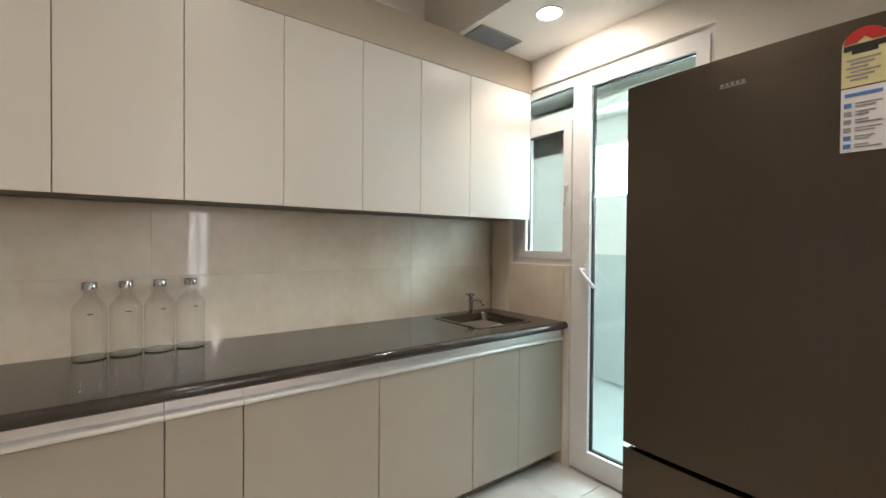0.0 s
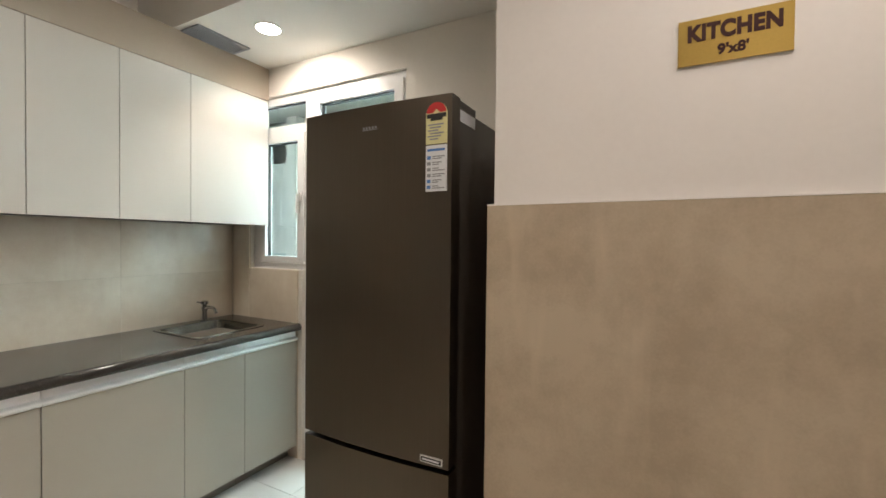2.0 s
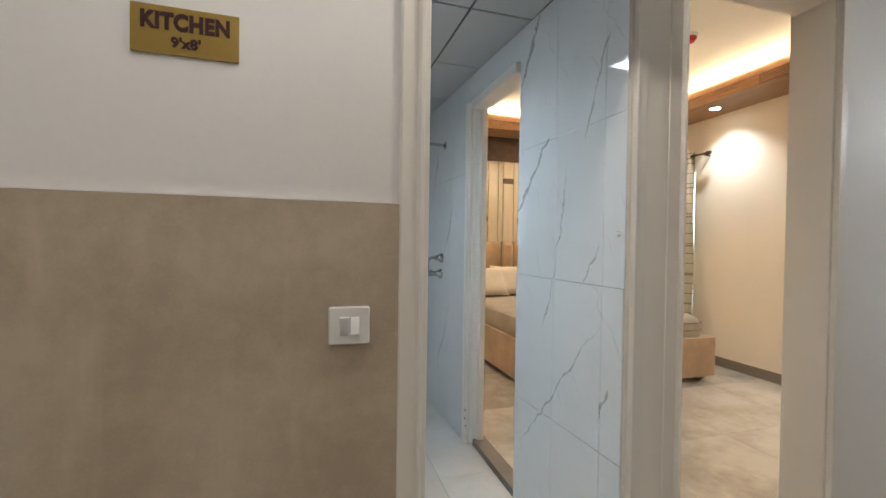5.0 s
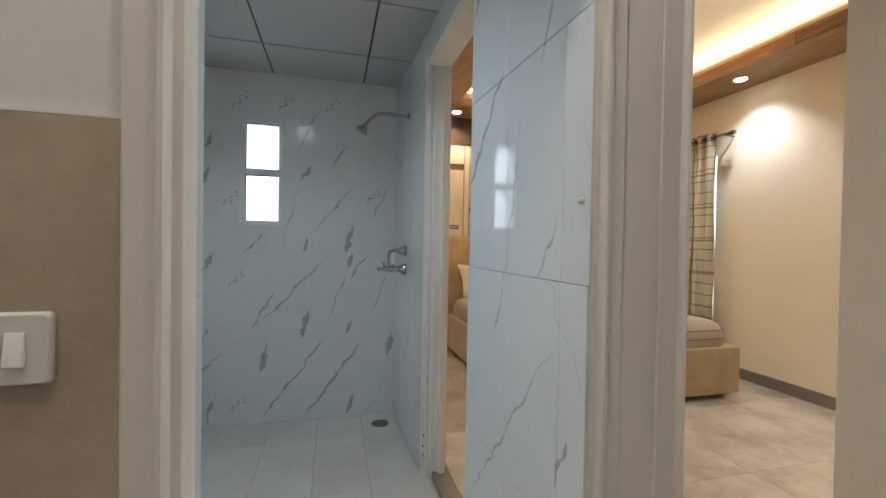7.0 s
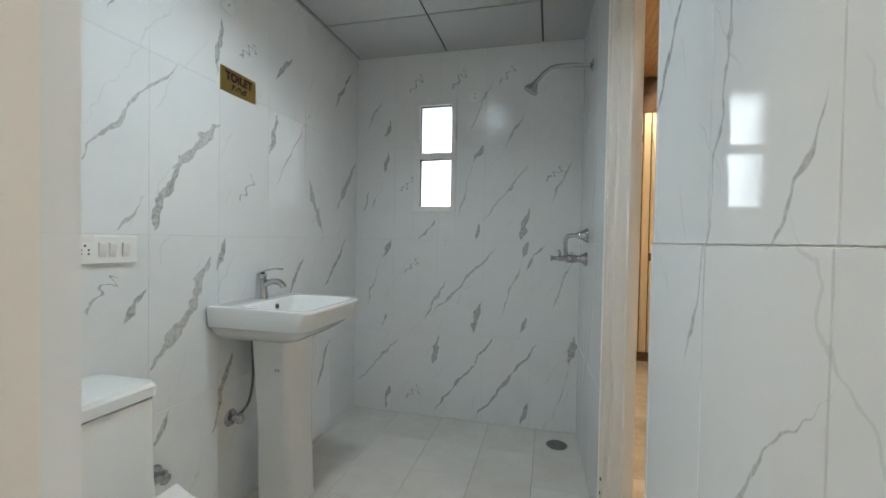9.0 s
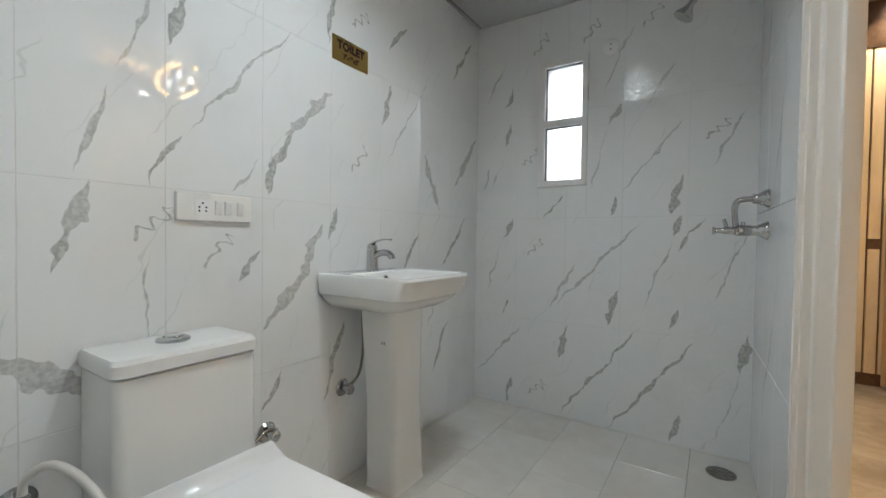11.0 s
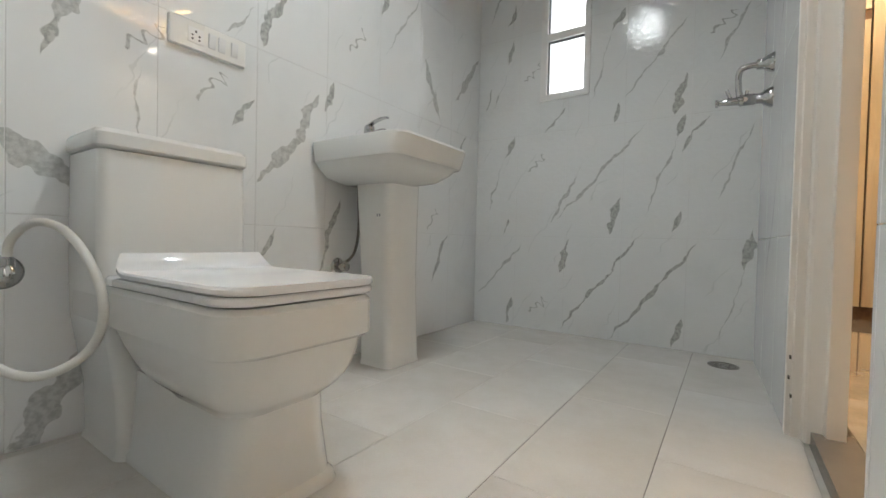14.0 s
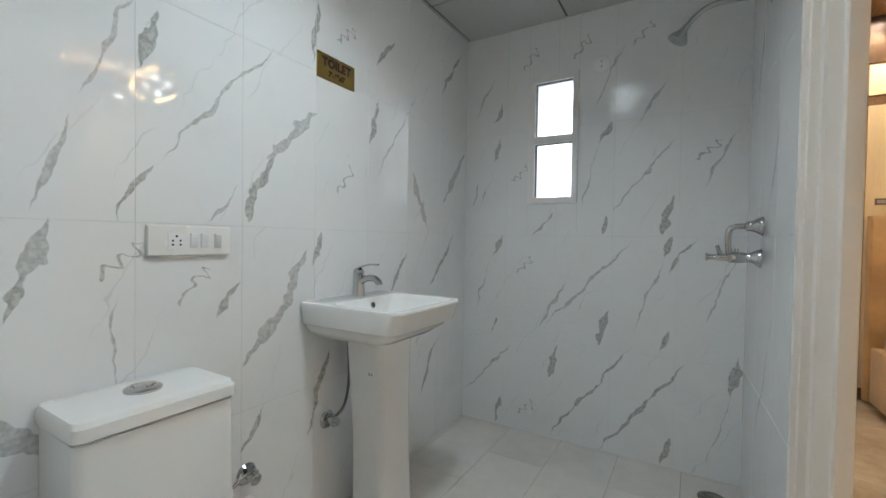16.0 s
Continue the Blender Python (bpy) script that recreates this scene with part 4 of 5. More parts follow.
# Worktop with a cut-out for the sink and a rounded front edge
SX0, SX1, SY0, SY1, TOP = -1.66, -1.30, 0.13, 0.49, 0.812
worktop = tagged(empty("worktop", (-1.45, -0.7, TOP)), "black speckled granite worktop with a rounded front edge", "worktop")
bm = bmesh.new()
xs, ys = [v + 1.45 for v in (-1.757, SX0, SX1, -1.19)], [v + 0.7 for v in (-2.1, SY0, SY1, 0.643)]
grid = [[[bm.verts.new((x, y, z)) for y in ys] for x in xs] for z in (-0.040, 0.0)]
cells = [(i, j) for i in range(3) for j in range(3) if (i, j) != (1, 1)]
for i, j in cells:
    for layer in grid:
        bm.faces.new((layer[i][j], layer[i + 1][j], layer[i + 1][j + 1], layer[i][j + 1]))
    for (a, b), (c, d), beyond in (((i, j), (i + 1, j), (i, j - 1)), ((i, j + 1), (i + 1, j + 1), (i, j + 1)), ((i, j), (i, j + 1), (i - 1, j)), ((i + 1, j), (i + 1, j + 1), (i + 1, j))):
        if beyond not in cells:
            bm.faces.new((grid[0][a][b], grid[0][c][d], grid[1][c][d], grid[1][a][b]))
part("slab", bm, "granite", worktop)
bm = bmesh.new()
nose = [(0.0, 0.0)] + [(0.008 + 0.020 * math.sin(radians(a)), -0.020 + 0.020 * math.cos(radians(a))) for a in range(0, 181, 20)] + [(0.0, -0.040)]
loft(bm, [[(0.26 + a, y, z) for a, z in nose] for y in (-1.4, 1.343)])
part("nosing", bm, "granite", worktop)

sink = tagged(empty("kitchen_sink", (-1.48, 0.31, TOP)), "square stainless steel sink set into dark granite", "sink")
bm = bmesh.new()
loft(bm, [rrect(-0.196, 0.196, -0.196, 0.196, 0.001, 0.03), rrect(-0.194, 0.194, -0.194, 0.194, 0.004, 0.03), rrect(-0.178, 0.178, -0.178, 0.178, 0.003, 0.04), rrect(-0.172, 0.172, -0.172, 0.172, -0.008, 0.045), rrect(-0.160, 0.160, -0.160, 0.160, -0.17, 0.05), rrect(-0.04, 0.04, -0.04, 0.04, -0.178, 0.03)], False)
part("bowl", bm, "sinksteel", sink)
bm = bmesh.new()
lathe(bm, [(0.042, -0.180), (0.042, -0.174), (0.030, -0.173), (0.012, -0.176)])
part("waste", bm, "chrome", sink, "round chrome sink waste")

tap = tagged(empty("kitchen_tap", (-1.705, 0.42, TOP)), "small chrome pillar tap behind the sink", "tap")
bm = bmesh.new()
lathe(bm, [(0.024, 0.0), (0.024, 0.006), (0.014, 0.012), (0.012, 0.055), (0.016, 0.062), (0.016, 0.085), (0.009, 0.092)])
part("pillar", bm, "chrome", tap)
bm = bmesh.new()
tube(bm, [(0.0, 0, 0.07), (0.05, -0.005, 0.085), (0.10, -0.01, 0.085), (0.125, -0.012, 0.06)], 0.009)
part("spout", bm, "chrome", tap)
bm = bmesh.new()
lathe(bm, [(0.008, 0.090), (0.020, 0.098), (0.022, 0.112), (0.010, 0.118)])
tube(bm, [(0, -0.02, 0.106), (0, -0.045, 0.114)], 0.005, 8, 1)
part("knob", bm, "chrome", tap)


def glass_bottle():
    thing = tagged(empty("glass_bottle", (0, 0, 0)), "empty clear glass bottle with a steel screw cap", "bottle", "row of glass bottles")
    bm = bmesh.new()
    lathe(bm, [(0.036, 0.0), (0.0475, 0.004), (0.0495, 0.014), (0.0495, 0.170), (0.0480, 0.180), (0.0430, 0.189), (0.0250, 0.214), (0.0190, 0.222), (0.0172, 0.229), (0.0172, 0.246)], n=32)
    part("body", bm, "bottle", thing)
    bm = bmesh.new()
    lathe(bm, [(0.018, 0.244), (0.0225, 0.245), (0.0225, 0.268), (0.0205, 0.271), (0.004, 0.2715)], n=28)
    part("cap", bm, "chrome", thing, "brushed steel screw cap")
    bm = bmesh.new()
    lathe(bm, [(0.040, 0.0005), (0.0490, 0.002), (0.0499, 0.005), (0.0496, 0.006)], n=28)
    part("foot", bm, "glassgreen", thing, "thick greenish glass foot")
    block("mark", "black", thing, 0.0482, 0.0500, -0.008, 0.008, 0.160, 0.1635, 0.0005, "small dark printed mark")
    return thing


bottle = glass_bottle()
bottle.matrix_basis = pose(-1.69, -1.36, TOP + 0.0005, 0, 0, 5)
for k in (1, 2, 3):
    copy_thing(bottle, pose(-1.695 - 0.004 * k, -1.36 + 0.103 * k, TOP + 0.0005, 0, 0, 5 + 3 * k))

# Fridge with a freezer drawer below
FX, FZ = -0.188, HALL
fridge = tagged(empty("fridge", (FX, 0.0, FZ)), "tall dark brushed-steel fridge-freezer with energy stickers", "fridge")
bm = bmesh.new()
box(bm, -0.285, 0.280, 0.078, 0.62, 0.03, 1.668)
rounded(bm, 0.006)
part("body", bm, "fridgeside", fridge, "dark grey-brown fridge housing")


def bowed_door(z0, z1, name):
    bm = bmesh.new()
    n, w = 14, 0.290
    out = [(-w + 2 * w * k / n, 0.012 * (2 * k / n - 1) ** 2) for k in range(n + 1)]
    outline = out + [(w, 0.066), (-w, 0.066)]
    loft(bm, [[(a, b, z) for a, b in outline] for z in (z0, z1)])
    rounded(bm, 0.004, 2, 50)
    return part(name, bm, "fridge", fridge)


upper_door = bowed_door(0.578, 1.690, "upper_door")
bowed_door(0.055, 0.562, "freezer_door")
block("gasket", "black", fridge, -0.278, 0.276, 0.062, 0.080, 0.06, 1.672)
block("kick_plate", "black", fridge, -0.27, 0.27, 0.05, 0.10, 0.001, 0.05, 0.003)
block("hinge_cover", "fridgeside", fridge, 0.20, 0.282, 0.05, 0.20, 1.669, 1.690, 0.006, "dark plastic hinge cover")
block("hinge_label", "paper", fridge, 0.2802, 0.2812, 0.085, 0.20, 1.628, 1.664, 0.0, "small white sticker on the fridge side")
mark = block("brand_mark", "grey", fridge, -0.030, 0.030, -0.0006, 0.0012, 1.611, 1.6135, 0.0, "faint silver maker's mark")
for i in range(5):
    block("stroke", "grey", mark, -0.028 + 0.012 * i, -0.021 + 0.012 * i, -0.0008, 0.0012, 1.615, 1.622)
label = part("energy_sticker", (lambda b: (loft(b, [[(0.2415 + 0.0355 * math.cos(radians(a)), y, 1.632 + 0.0355 * math.sin(radians(a))) for a in range(0, 181, 12)] + [(0.206, y, 1.545), (0.277, y, 1.545)] for y in (0.0052, 0.0085)]), b)[1])(bmesh.new()), "yellow", fridge, "yellow and red energy rating sticker")
part("rating_dial", (lambda b: (loft(b, [[(0.2415 + 0.033 * math.cos(radians(a)), y, 1.637 + 0.030 * math.sin(radians(a))) for a in range(0, 181, 12)] + [(0.2415 - 0.012, y, 1.637), (0.2415, y, 1.648), (0.2415 + 0.012, y, 1.637)] for y in (0.0040, 0.0053)]), b)[1])(bmesh.new()), "red", label)
block("band", "black", label, 0.209, 0.274, 0.0040, 0.0053, 1.622, 1.634)
block("band", "black", label, 0.222, 0.262, 0.0040, 0.0053, 1.614, 1.622)
for j in range(6):
    block("print_line", "grey", label, 0.214 + 0.006 * (j % 2), 0.266 - 0.009 * (j % 3), 0.0041, 0.0053, 1.600 - 0.0085 * j, 1.604 - 0.0085 * j)
feature = block("feature_sticker", "paper", fridge, 0.206, 0.277, 0.0056, 0.0085, 1.405, 1.542, 0.0, "white feature sticker with small icons")
block("print_line", "blue", feature, 0.212, 0.270, 0.0044, 0.0057, 1.524, 1.531)
for j in range(6):
    block("icon", "blue" if j in (0, 4, 5) else "grey", feature, 0.211, 0.223, 0.0044, 0.0057, 1.500 - 0.0175 * j, 1.510 - 0.0175 * j)
    for r in range(2):
        block("print_line", "grey", feature, 0.229, 0.270 - 0.010 * ((j + r) % 3), 0.0044, 0.0057, 1.5065 - 0.0175 * j - 0.006 * r, 1.5095 - 0.0175 * j - 0.006 * r)
plate = block("door_badge", "alu", fridge, 0.197, 0.272, 0.0035, 0.0085, 0.588, 0.608, 0.003, "small framed badge on the door")
block("field", "black", plate, 0.200, 0.269, 0.0022, 0.0036, 0.5915, 0.6045)
block("print_line", "paper", plate, 0.206, 0.263, 0.0014, 0.0023, 0.596, 0.601)

# Window and glass door in one white plastic frame
YF = 0.672
window_1 = tagged(empty("window_1", (-1.38, YF, SILL)), "white plastic kitchen window with a top light", "window", kind="structure")


def bar(parent, name, x0, x1, z0, z1, y0=0.0, y1=0.055, material="upvc", bevel=0.003, label=""):
    o = parent.location
    return block(name, material, parent, x0 - o.x, x1 - o.x, y0, y1, z0 - o.z, z1 - o.z, bevel, label)


for x0, x1, z0, z1 in ((-1.598, -1.548, SILL + 0.001, HEAD - 0.001), (-1.548, -1.167, SILL + 0.001, 1.150), (-1.548, -1.167, 2.085, HEAD - 0.001), (-1.548, -1.167, 1.905, 1.958)):
    bar(window_1, "window_frame", x0, x1, z0, z1)
for x0, x1, z0, z1 in ((-1.545, -1.492, 1.152, 1.903), (-1.222, -1.170, 1.152, 1.903), (-1.492, -1.222, 1.152, 1.190), (-1.492, -1.222, 1.862, 1.903)):
    bar(window_1, "sash", x0, x1, z0, z1, -0.008, 0.045)
for x0, x1, z0, z1 in ((-1.548, -1.167, 1.958, 2.085), (-1.492, -1.222, 1.190, 1.862)):
    pane = bar(window_1, "pane", x0, x1, z0, z1, 0.024, 0.029, "glassgreen", 0.0)
    pane.visible_shadow = False
    bar(window_1, "gasket", x0, x1, z1 - 0.006, z1, 0.014, 0.034, "black", 0.0)
    bar(window_1, "gasket", x0, x0 + 0.005, z0, z1 - 0.006, 0.014, 0.034, "black", 0.0)
    bar(window_1, "gasket", x1 - 0.005, x1, z0, z1 - 0.006, 0.014, 0.034, "black", 0.0)
handle = bar(window_1, "handle", -1.206, -1.186, 1.515, 1.560, -0.020, -0.008, "upvc", 0.004)
bar(window_1, "lever", -1.203, -1.189, 1.440, 1.548, -0.042, -0.024, "upvc", 0.005)

door_4 = tagged(empty("door_4", (-0.82, YF, HALL)), "closed white plastic door with one tall clear pane", "door", kind="structure")
for x0, x1, z0, z1 in ((-1.166, -1.108, HALL, HEAD - 0.001), (-0.498, -0.477, HALL, HEAD - 0.001), (-1.108, -0.498, 2.102, HEAD - 0.001)):
    bar(door_4, "door_frame", x0, x1, z0, z1)
for x0, x1, z0, z1 in ((-1.105, -1.052, HALL + 0.004, 2.098), (-0.552, -0.501, HALL + 0.004, 2.098), (-1.052, -0.552, HALL + 0.004, 0.148), (-1.052, -0.552, 2.048, 2.098)):
    bar(door_4, "leaf_rail", x0, x1, z0, z1, -0.010, 0.045)
pane = bar(door_4, "pane", -1.052, -0.552, 0.148, 2.048, 0.024, 0.029, "glassgreen", 0.0)
pane.visible_shadow = False
for x0, x1, z0, z1 in ((-1.052, -1.045, 0.148, 2.048), (-0.559, -0.552, 0.148, 2.048), (-1.045, -0.559, 2.041, 2.048), (-1.045, -0.559, 0.148, 0.155)):
    bar(door_4, "gasket", x0, x1, z0, z1, 0.012, 0.034, "black", 0.0)
bar(door_4, "handle_plate", -1.093, -1.071, 1.060, 1.125, -0.018, -0.010, "upvc", 0.004)
bm = bmesh.new()
tube(bm, [(-0.262, -0.018, 1.07), (-0.262, -0.046, 1.07), (-0.245, -0.052, 1.055), (-0.175, -0.050, 0.985)], 0.009, 10, 2)
part("lever", bm, "upvc", door_4, "white plastic lever handle")

# Soffit fittings


def downlight(x, y, z, r, label, glowing="lampglow"):
    thing = tagged(empty("downlight", (x, y, z)), label, "ceiling light", "recessed downlights")
    bm = bmesh.new()
    lathe(bm, [(r * 0.86, -0.001), (r * 0.90, -0.006), (r, -0.004), (r, 0.001)], n=32)
    part("trim_ring", bm, "plastic", thing)
    bm = bmesh.new()
    lathe(bm, [(r * 0.85, -0.0035), (r * 0.85, -0.007), (r * 0.5, -0.0085), (0.002, -0.009)], n=32)
    part("diffuser", bm, glowing, thing, "lit round diffuser")
    return thing


downlight(-1.04, 0.31, SOFFIT, 0.062, "lit round downlight in the kitchen soffit")
vent = tagged(empty("ceiling_vent", (-1.37, 0.27, SOFFIT)), "grey slatted vent grille in the kitchen soffit", "vent")
for x0, x1, y0, y1 in ((-0.068, -0.058, -0.14, 0.14), (0.058, 0.068, -0.14, 0.14), (-0.058, 0.058, -0.14, -0.13), (-0.058, 0.058, 0.13, 0.14)):
    block("frame", "grey", vent, x0, x1, y0, y1, -0.008, -0.0005, 0.001)
block("backing", "carcass", vent, -0.058, 0.058, -0.13, 0.13, -0.002, -0.0005)
for k in range(9):
    block("slat", "grey", vent, -0.052 + 0.0125 * k, -0.046 + 0.0125 * k, -0.13, 0.13, -0.007, -0.003)


# ---- signs and switches ----
def name_plate(name, w, h, top, below, m, label):
    thing = tagged(empty(name), label, "sign")
    thing.matrix_world = m
    bm = bmesh.new()
    box(bm, -w / 2, w / 2, -h / 2, h / 2, 0.0005, 0.004)
    rounded(bm, 0.0008, 1)
    part("plate", bm, "gold", thing)
    lettering("word", top, h * 0.47, "ink", thing, Matrix.Translation((0, h * 0.17, 0.0046)), "dark brown raised word", w * 0.87 / (h * 0.47 * 0.66 * len(top)), heavy=0.0024)
    lettering("size_line", below, h * 0.29, "ink", thing, Matrix.Translation((0, -h * 0.25, 0.0046)), "dark brown raised figures", heavy=0.0012)
    return thing


name_plate("kitchen_sign", 0.207, 0.101, "KITCHEN", "9'x8'", wall_plane((0.779, 0.0115, 1.735), (1, 0, 0)), "gold plate with dark lettering on the white wall")
name_plate("toilet_sign", 0.202, 0.097, "TOILET", "7'-6\"x5'", wall_plane((0.497, 1.269, 1.775), (0, 1, 0)), "gold plate with dark lettering on marble tiles")


def switch_plate(name, m, w, h, rockers, label, socket=None):
    thing = tagged(empty(name), label, "switch")
    thing.matrix_world = m
    bm = bmesh.new()
    loft(bm, [rrect(-w / 2 + e, w / 2 - e, -h / 2 + e, h / 2 - e, z, 0.006) for e, z in ((0, 0.0005), (0, 0.007), (0.003, 0.011))])
    part("cover_plate", bm, "plastic", thing)
    for x, pressed in rockers:
        bm = bmesh.new()
        tilt = 0.0025 if pressed else -0.0025
        loft(bm, [[(x + sx * (0.0105 - e), sy * (0.021 - e), z + sy * tilt * (z > 0.012)) for sx, sy in ((-1, -1), (1, -1), (1, 1), (-1, 1))] for e, z in ((0, 0.0105), (0, 0.0150), (0.0012, 0.0160))])
        part("rocker", bm, "lid", thing)
    if socket is not None:
        block("socket_face", "lid", thing, socket - 0.022, socket + 0.022, -0.022, 0.022, 0.0105, 0.0125, 0.001)
        for dx, dy, r in ((0, 0.012, 0.0034), (-0.010, 0.0, 0.0030), (0.010, 0.0, 0.0030), (-0.010, -0.011, 0.0030), (0.010, -0.011, 0.0030)):
            bm = bmesh.new()
            lathe(bm, [(r, 0.012), (r, 0.0129)], (socket + dx, dy, 0), n=12)
            part("socket_hole", bm, "black", thing)
    return thing


switch_plate("light_switch", wall_plane((1.128, 0.0, 1.091), (1, 0, 0)), 0.097, 0.090, ((-0.0125, True), (0.0125, False)), "white two-rocker switch on the beige stone dado")
switch_plate("switch_board", wall_plane((0.497, 0.705, 1.098), (0, 1, 0)), 0.230, 0.084, ((0.005, True), (0.035, True), (0.075, True)), "white switch board with socket on marble tiles", -0.042)


# ---- bathroom ----
def one_piece_toilet():
    thing = tagged(empty("toilet", (0.497, 0.54, 0.0)), "white ceramic one-piece toilet with its lid closed", "toilet")
    bm = bmesh.new()
    hw = 0.167
    # belly under the rim, drawn in towards the rear and the foot
    belly = ((0.400, 0.646, 0.104, 0.178, 0.052), (0.375, 0.662, 0.112, 0.192, 0.058), (0.355, 0.677, 0.122, 0.203, 0.062), (0.335, 0.690, 0.132, 0.215, 0.066), (0.317, 0.700, 0.140, 0.229, 0.068), (0.300, 0.708, 0.147, 0.245, 0.070), (0.265, 0.717, 0.155, 0.278, 0.070), (0.235, 0.721, 0.159, 0.306, 0.068))
    loft(bm, [rrect(x0, x1, -h, h, z, 0.06, r2=r) for x0, x1, h, z, r in belly]
         + [rrect(0.02, x1, -h, h, z, 0.03, r2=r) for x1, h, z, r in ((0.732, hw - 0.001, 0.310, 0.066), (0.739, hw, 0.316, 0.066), (0.739, hw, 0.382, 0.066), (0.729, hw - 0.008, 0.392, 0.060), (0.60, 0.09, 0.394, 0.03))])
    part("bowl", bm, "ceramic", thing)
    bm = bmesh.new()
    loft(bm, [rrect(0.10, x, -h, h, z, 0.03, r2=r) for x, h, z, r in ((0.676, 0.126, 0.0, 0.045), (0.672, 0.124, 0.012, 0.045), (0.662, 0.116, 0.022, 0.045), (0.652, 0.108, 0.12, 0.050), (0.650, 0.107, 0.200, 0.052))])
    part("foot", bm, "ceramic", thing)
    bm = bmesh.new()
    loft(bm, [rrect(0.004, x, -h, h, z, 0.02, r2=0.03) for x, h, z in ((0.255, 0.142, 0.0), (0.25, 0.134, 0.02), (0.25, 0.138, 0.14), (0.262, 0.158, 0.26), (0.272, 0.166, 0.315), (0.26, 0.166, 0.36))])
    part("rear_column", bm, "ceramic", thing)
    bm = bmesh.new()
    loft(bm, [rrect(0.004, 0.262, -0.166, 0.166, 0.34, 0.02, r2=0.03), rrect(0.004, 0.236, -0.168, 0.168, 0.40, 0.02, r2=0.03), rrect(0.004, 0.222, -0.168, 0.168, 0.46, 0.02, r2=0.025), rrect(0.004, 0.214, -0.167, 0.167, 0.690, 0.02, r2=0.02), rrect(0.01, 0.207, -0.16, 0.16, 0.692, 0.02, r2=0.02)])
    part("cistern", bm, "ceramic", thing)
    bm = bmesh.new()
    loft(bm, [rrect(0.004, 0.214, -0.167, 0.167, 0.694, 0.02, r2=0.022), rrect(0.002, 0.222, -0.173, 0.173, 0.699, 0.02, r2=0.024), rrect(0.002, 0.222, -0.173, 0.173, 0.726, 0.02, r2=0.024), rrect(0.006, 0.214, -0.167, 0.167, 0.736, 0.02, r2=0.024), rrect(0.03, 0.18, -0.14, 0.14, 0.738, 0.02)])
    part("cistern_lid", bm, "ceramic", thing)
    bm = bmesh.new()
    lathe(bm, [(0.040, 0.737), (0.040, 0.743), (0.034, 0.748), (0.026, 0.749), (0.024, 0.746), (0.021, 0.746), (0.019, 0.751), (0.002, 0.752)], (0.105, 0.0, 0), n=32)
    part("flush_button", bm, "chrome", thing, "round chrome dual flush button")
    bm = bmesh.new()
    loft(bm, [rrect(0.285, 0.735, -hw + 0.002, hw - 0.002, 0.396, 0.02, 6, 0.06), rrect(0.28, 0.739, -hw - 0.001, hw + 0.001, 0.400, 0.02, 6, 0.062), rrect(0.28, 0.739, -hw - 0.001, hw + 0.001, 0.408, 0.02, 6, 0.062), rrect(0.285, 0.736, -hw + 0.002, hw - 0.002, 0.411, 0.02, 6, 0.06)])
    part("seat", bm, "lid", thing)
    # lid: a thin slab whose rear end curls up into an upstand
    bm = bmesh.new()
    secs, z0, z1 = [], 0.4135, 0.4275
    for x, rise in ((0.300, 0.037), (0.304, 0.036), (0.312, 0.023), (0.322, 0.012), (0.336, 0.004), (0.356, 0.0), (0.52, 0.0), (0.674, 0.0)) + tuple((0.676 + 0.066 * math.sin(radians(a)), 0.0) for a in (15, 30, 45, 58, 70, 80, 87)):
        h = hw + 0.003 - (0.066 - math.sqrt(max(0.0, 0.066 ** 2 - (x - 0.676) ** 2)) if x > 0.676 else 0.0) - 0.45 * max(0.0, rise - 0.01)
        lo, hi = z0 + rise, z1 + rise
        secs.append([(x, -h, lo + 0.003), (x, -h, hi - 0.004), (x, -h + 0.005, hi), (x, h - 0.005, hi), (x, h, hi - 0.004), (x, h, lo + 0.003), (x, h - 0.004, lo), (x, -h + 0.004, lo)])
    loft(bm, secs)
    part("lid", bm, "lid", thing, "closed glossy white toilet lid")
    for s in (-1, 1):
        bm = bmesh.new()
        lathe(bm, [(0.009, s * 0.100), (0.011, s * 0.103), (0.011, s * 0.165), (0.007, s * 0.170)], (0.272, 0, 0.406), "y", 14)
        part("hinge", bm, "lid", thing)
    return thing


one_piece_toilet()

basin = tagged(empty("washbasin", (0.497, 1.322, 0.0)), "white ceramic washbasin on a full pedestal", "washbasin")
bm = bmesh.new()
RIM = 0.876


def basin_ring(x0, x1, h, z, r=0.02, r2=0.055):
    return rrect(x0, x1, -h, h, z, r, 6, r2)


loft(bm, [basin_ring(0.03, 0.26, 0.085, 0.722, 0.02, 0.04), basin_ring(0.01, 0.34, 0.165, 0.742, 0.02, 0.06), basin_ring(0.004, 0.385, 0.200, 0.772, 0.02, 0.06), basin_ring(0.003, 0.402, 0.212, 0.792, 0.02, 0.06), basin_ring(0.003, 0.424, 0.222, 0.797, 0.02, 0.06), basin_ring(0.002, 0.446, 0.228, 0.866, 0.015, 0.06), basin_ring(0.004, 0.443, 0.225, 0.874, 0.015, 0.06), basin_ring(0.008, 0.437, 0.219, RIM, 0.015, 0.055),
          basin_ring(0.125, 0.425, 0.202, RIM - 0.001, 0.05, 0.05), basin_ring(0.132, 0.418, 0.192, RIM - 0.012, 0.05, 0.05), basin_ring(0.15, 0.39, 0.150, RIM - 0.075, 0.06, 0.06), basin_ring(0.19, 0.34, 0.08, RIM - 0.100, 0.05, 0.05), basin_ring(0.24, 0.29, 0.025, RIM - 0.104, 0.02, 0.02)])
part("bowl", bm, "ceramic", basin)
bm = bmesh.new()
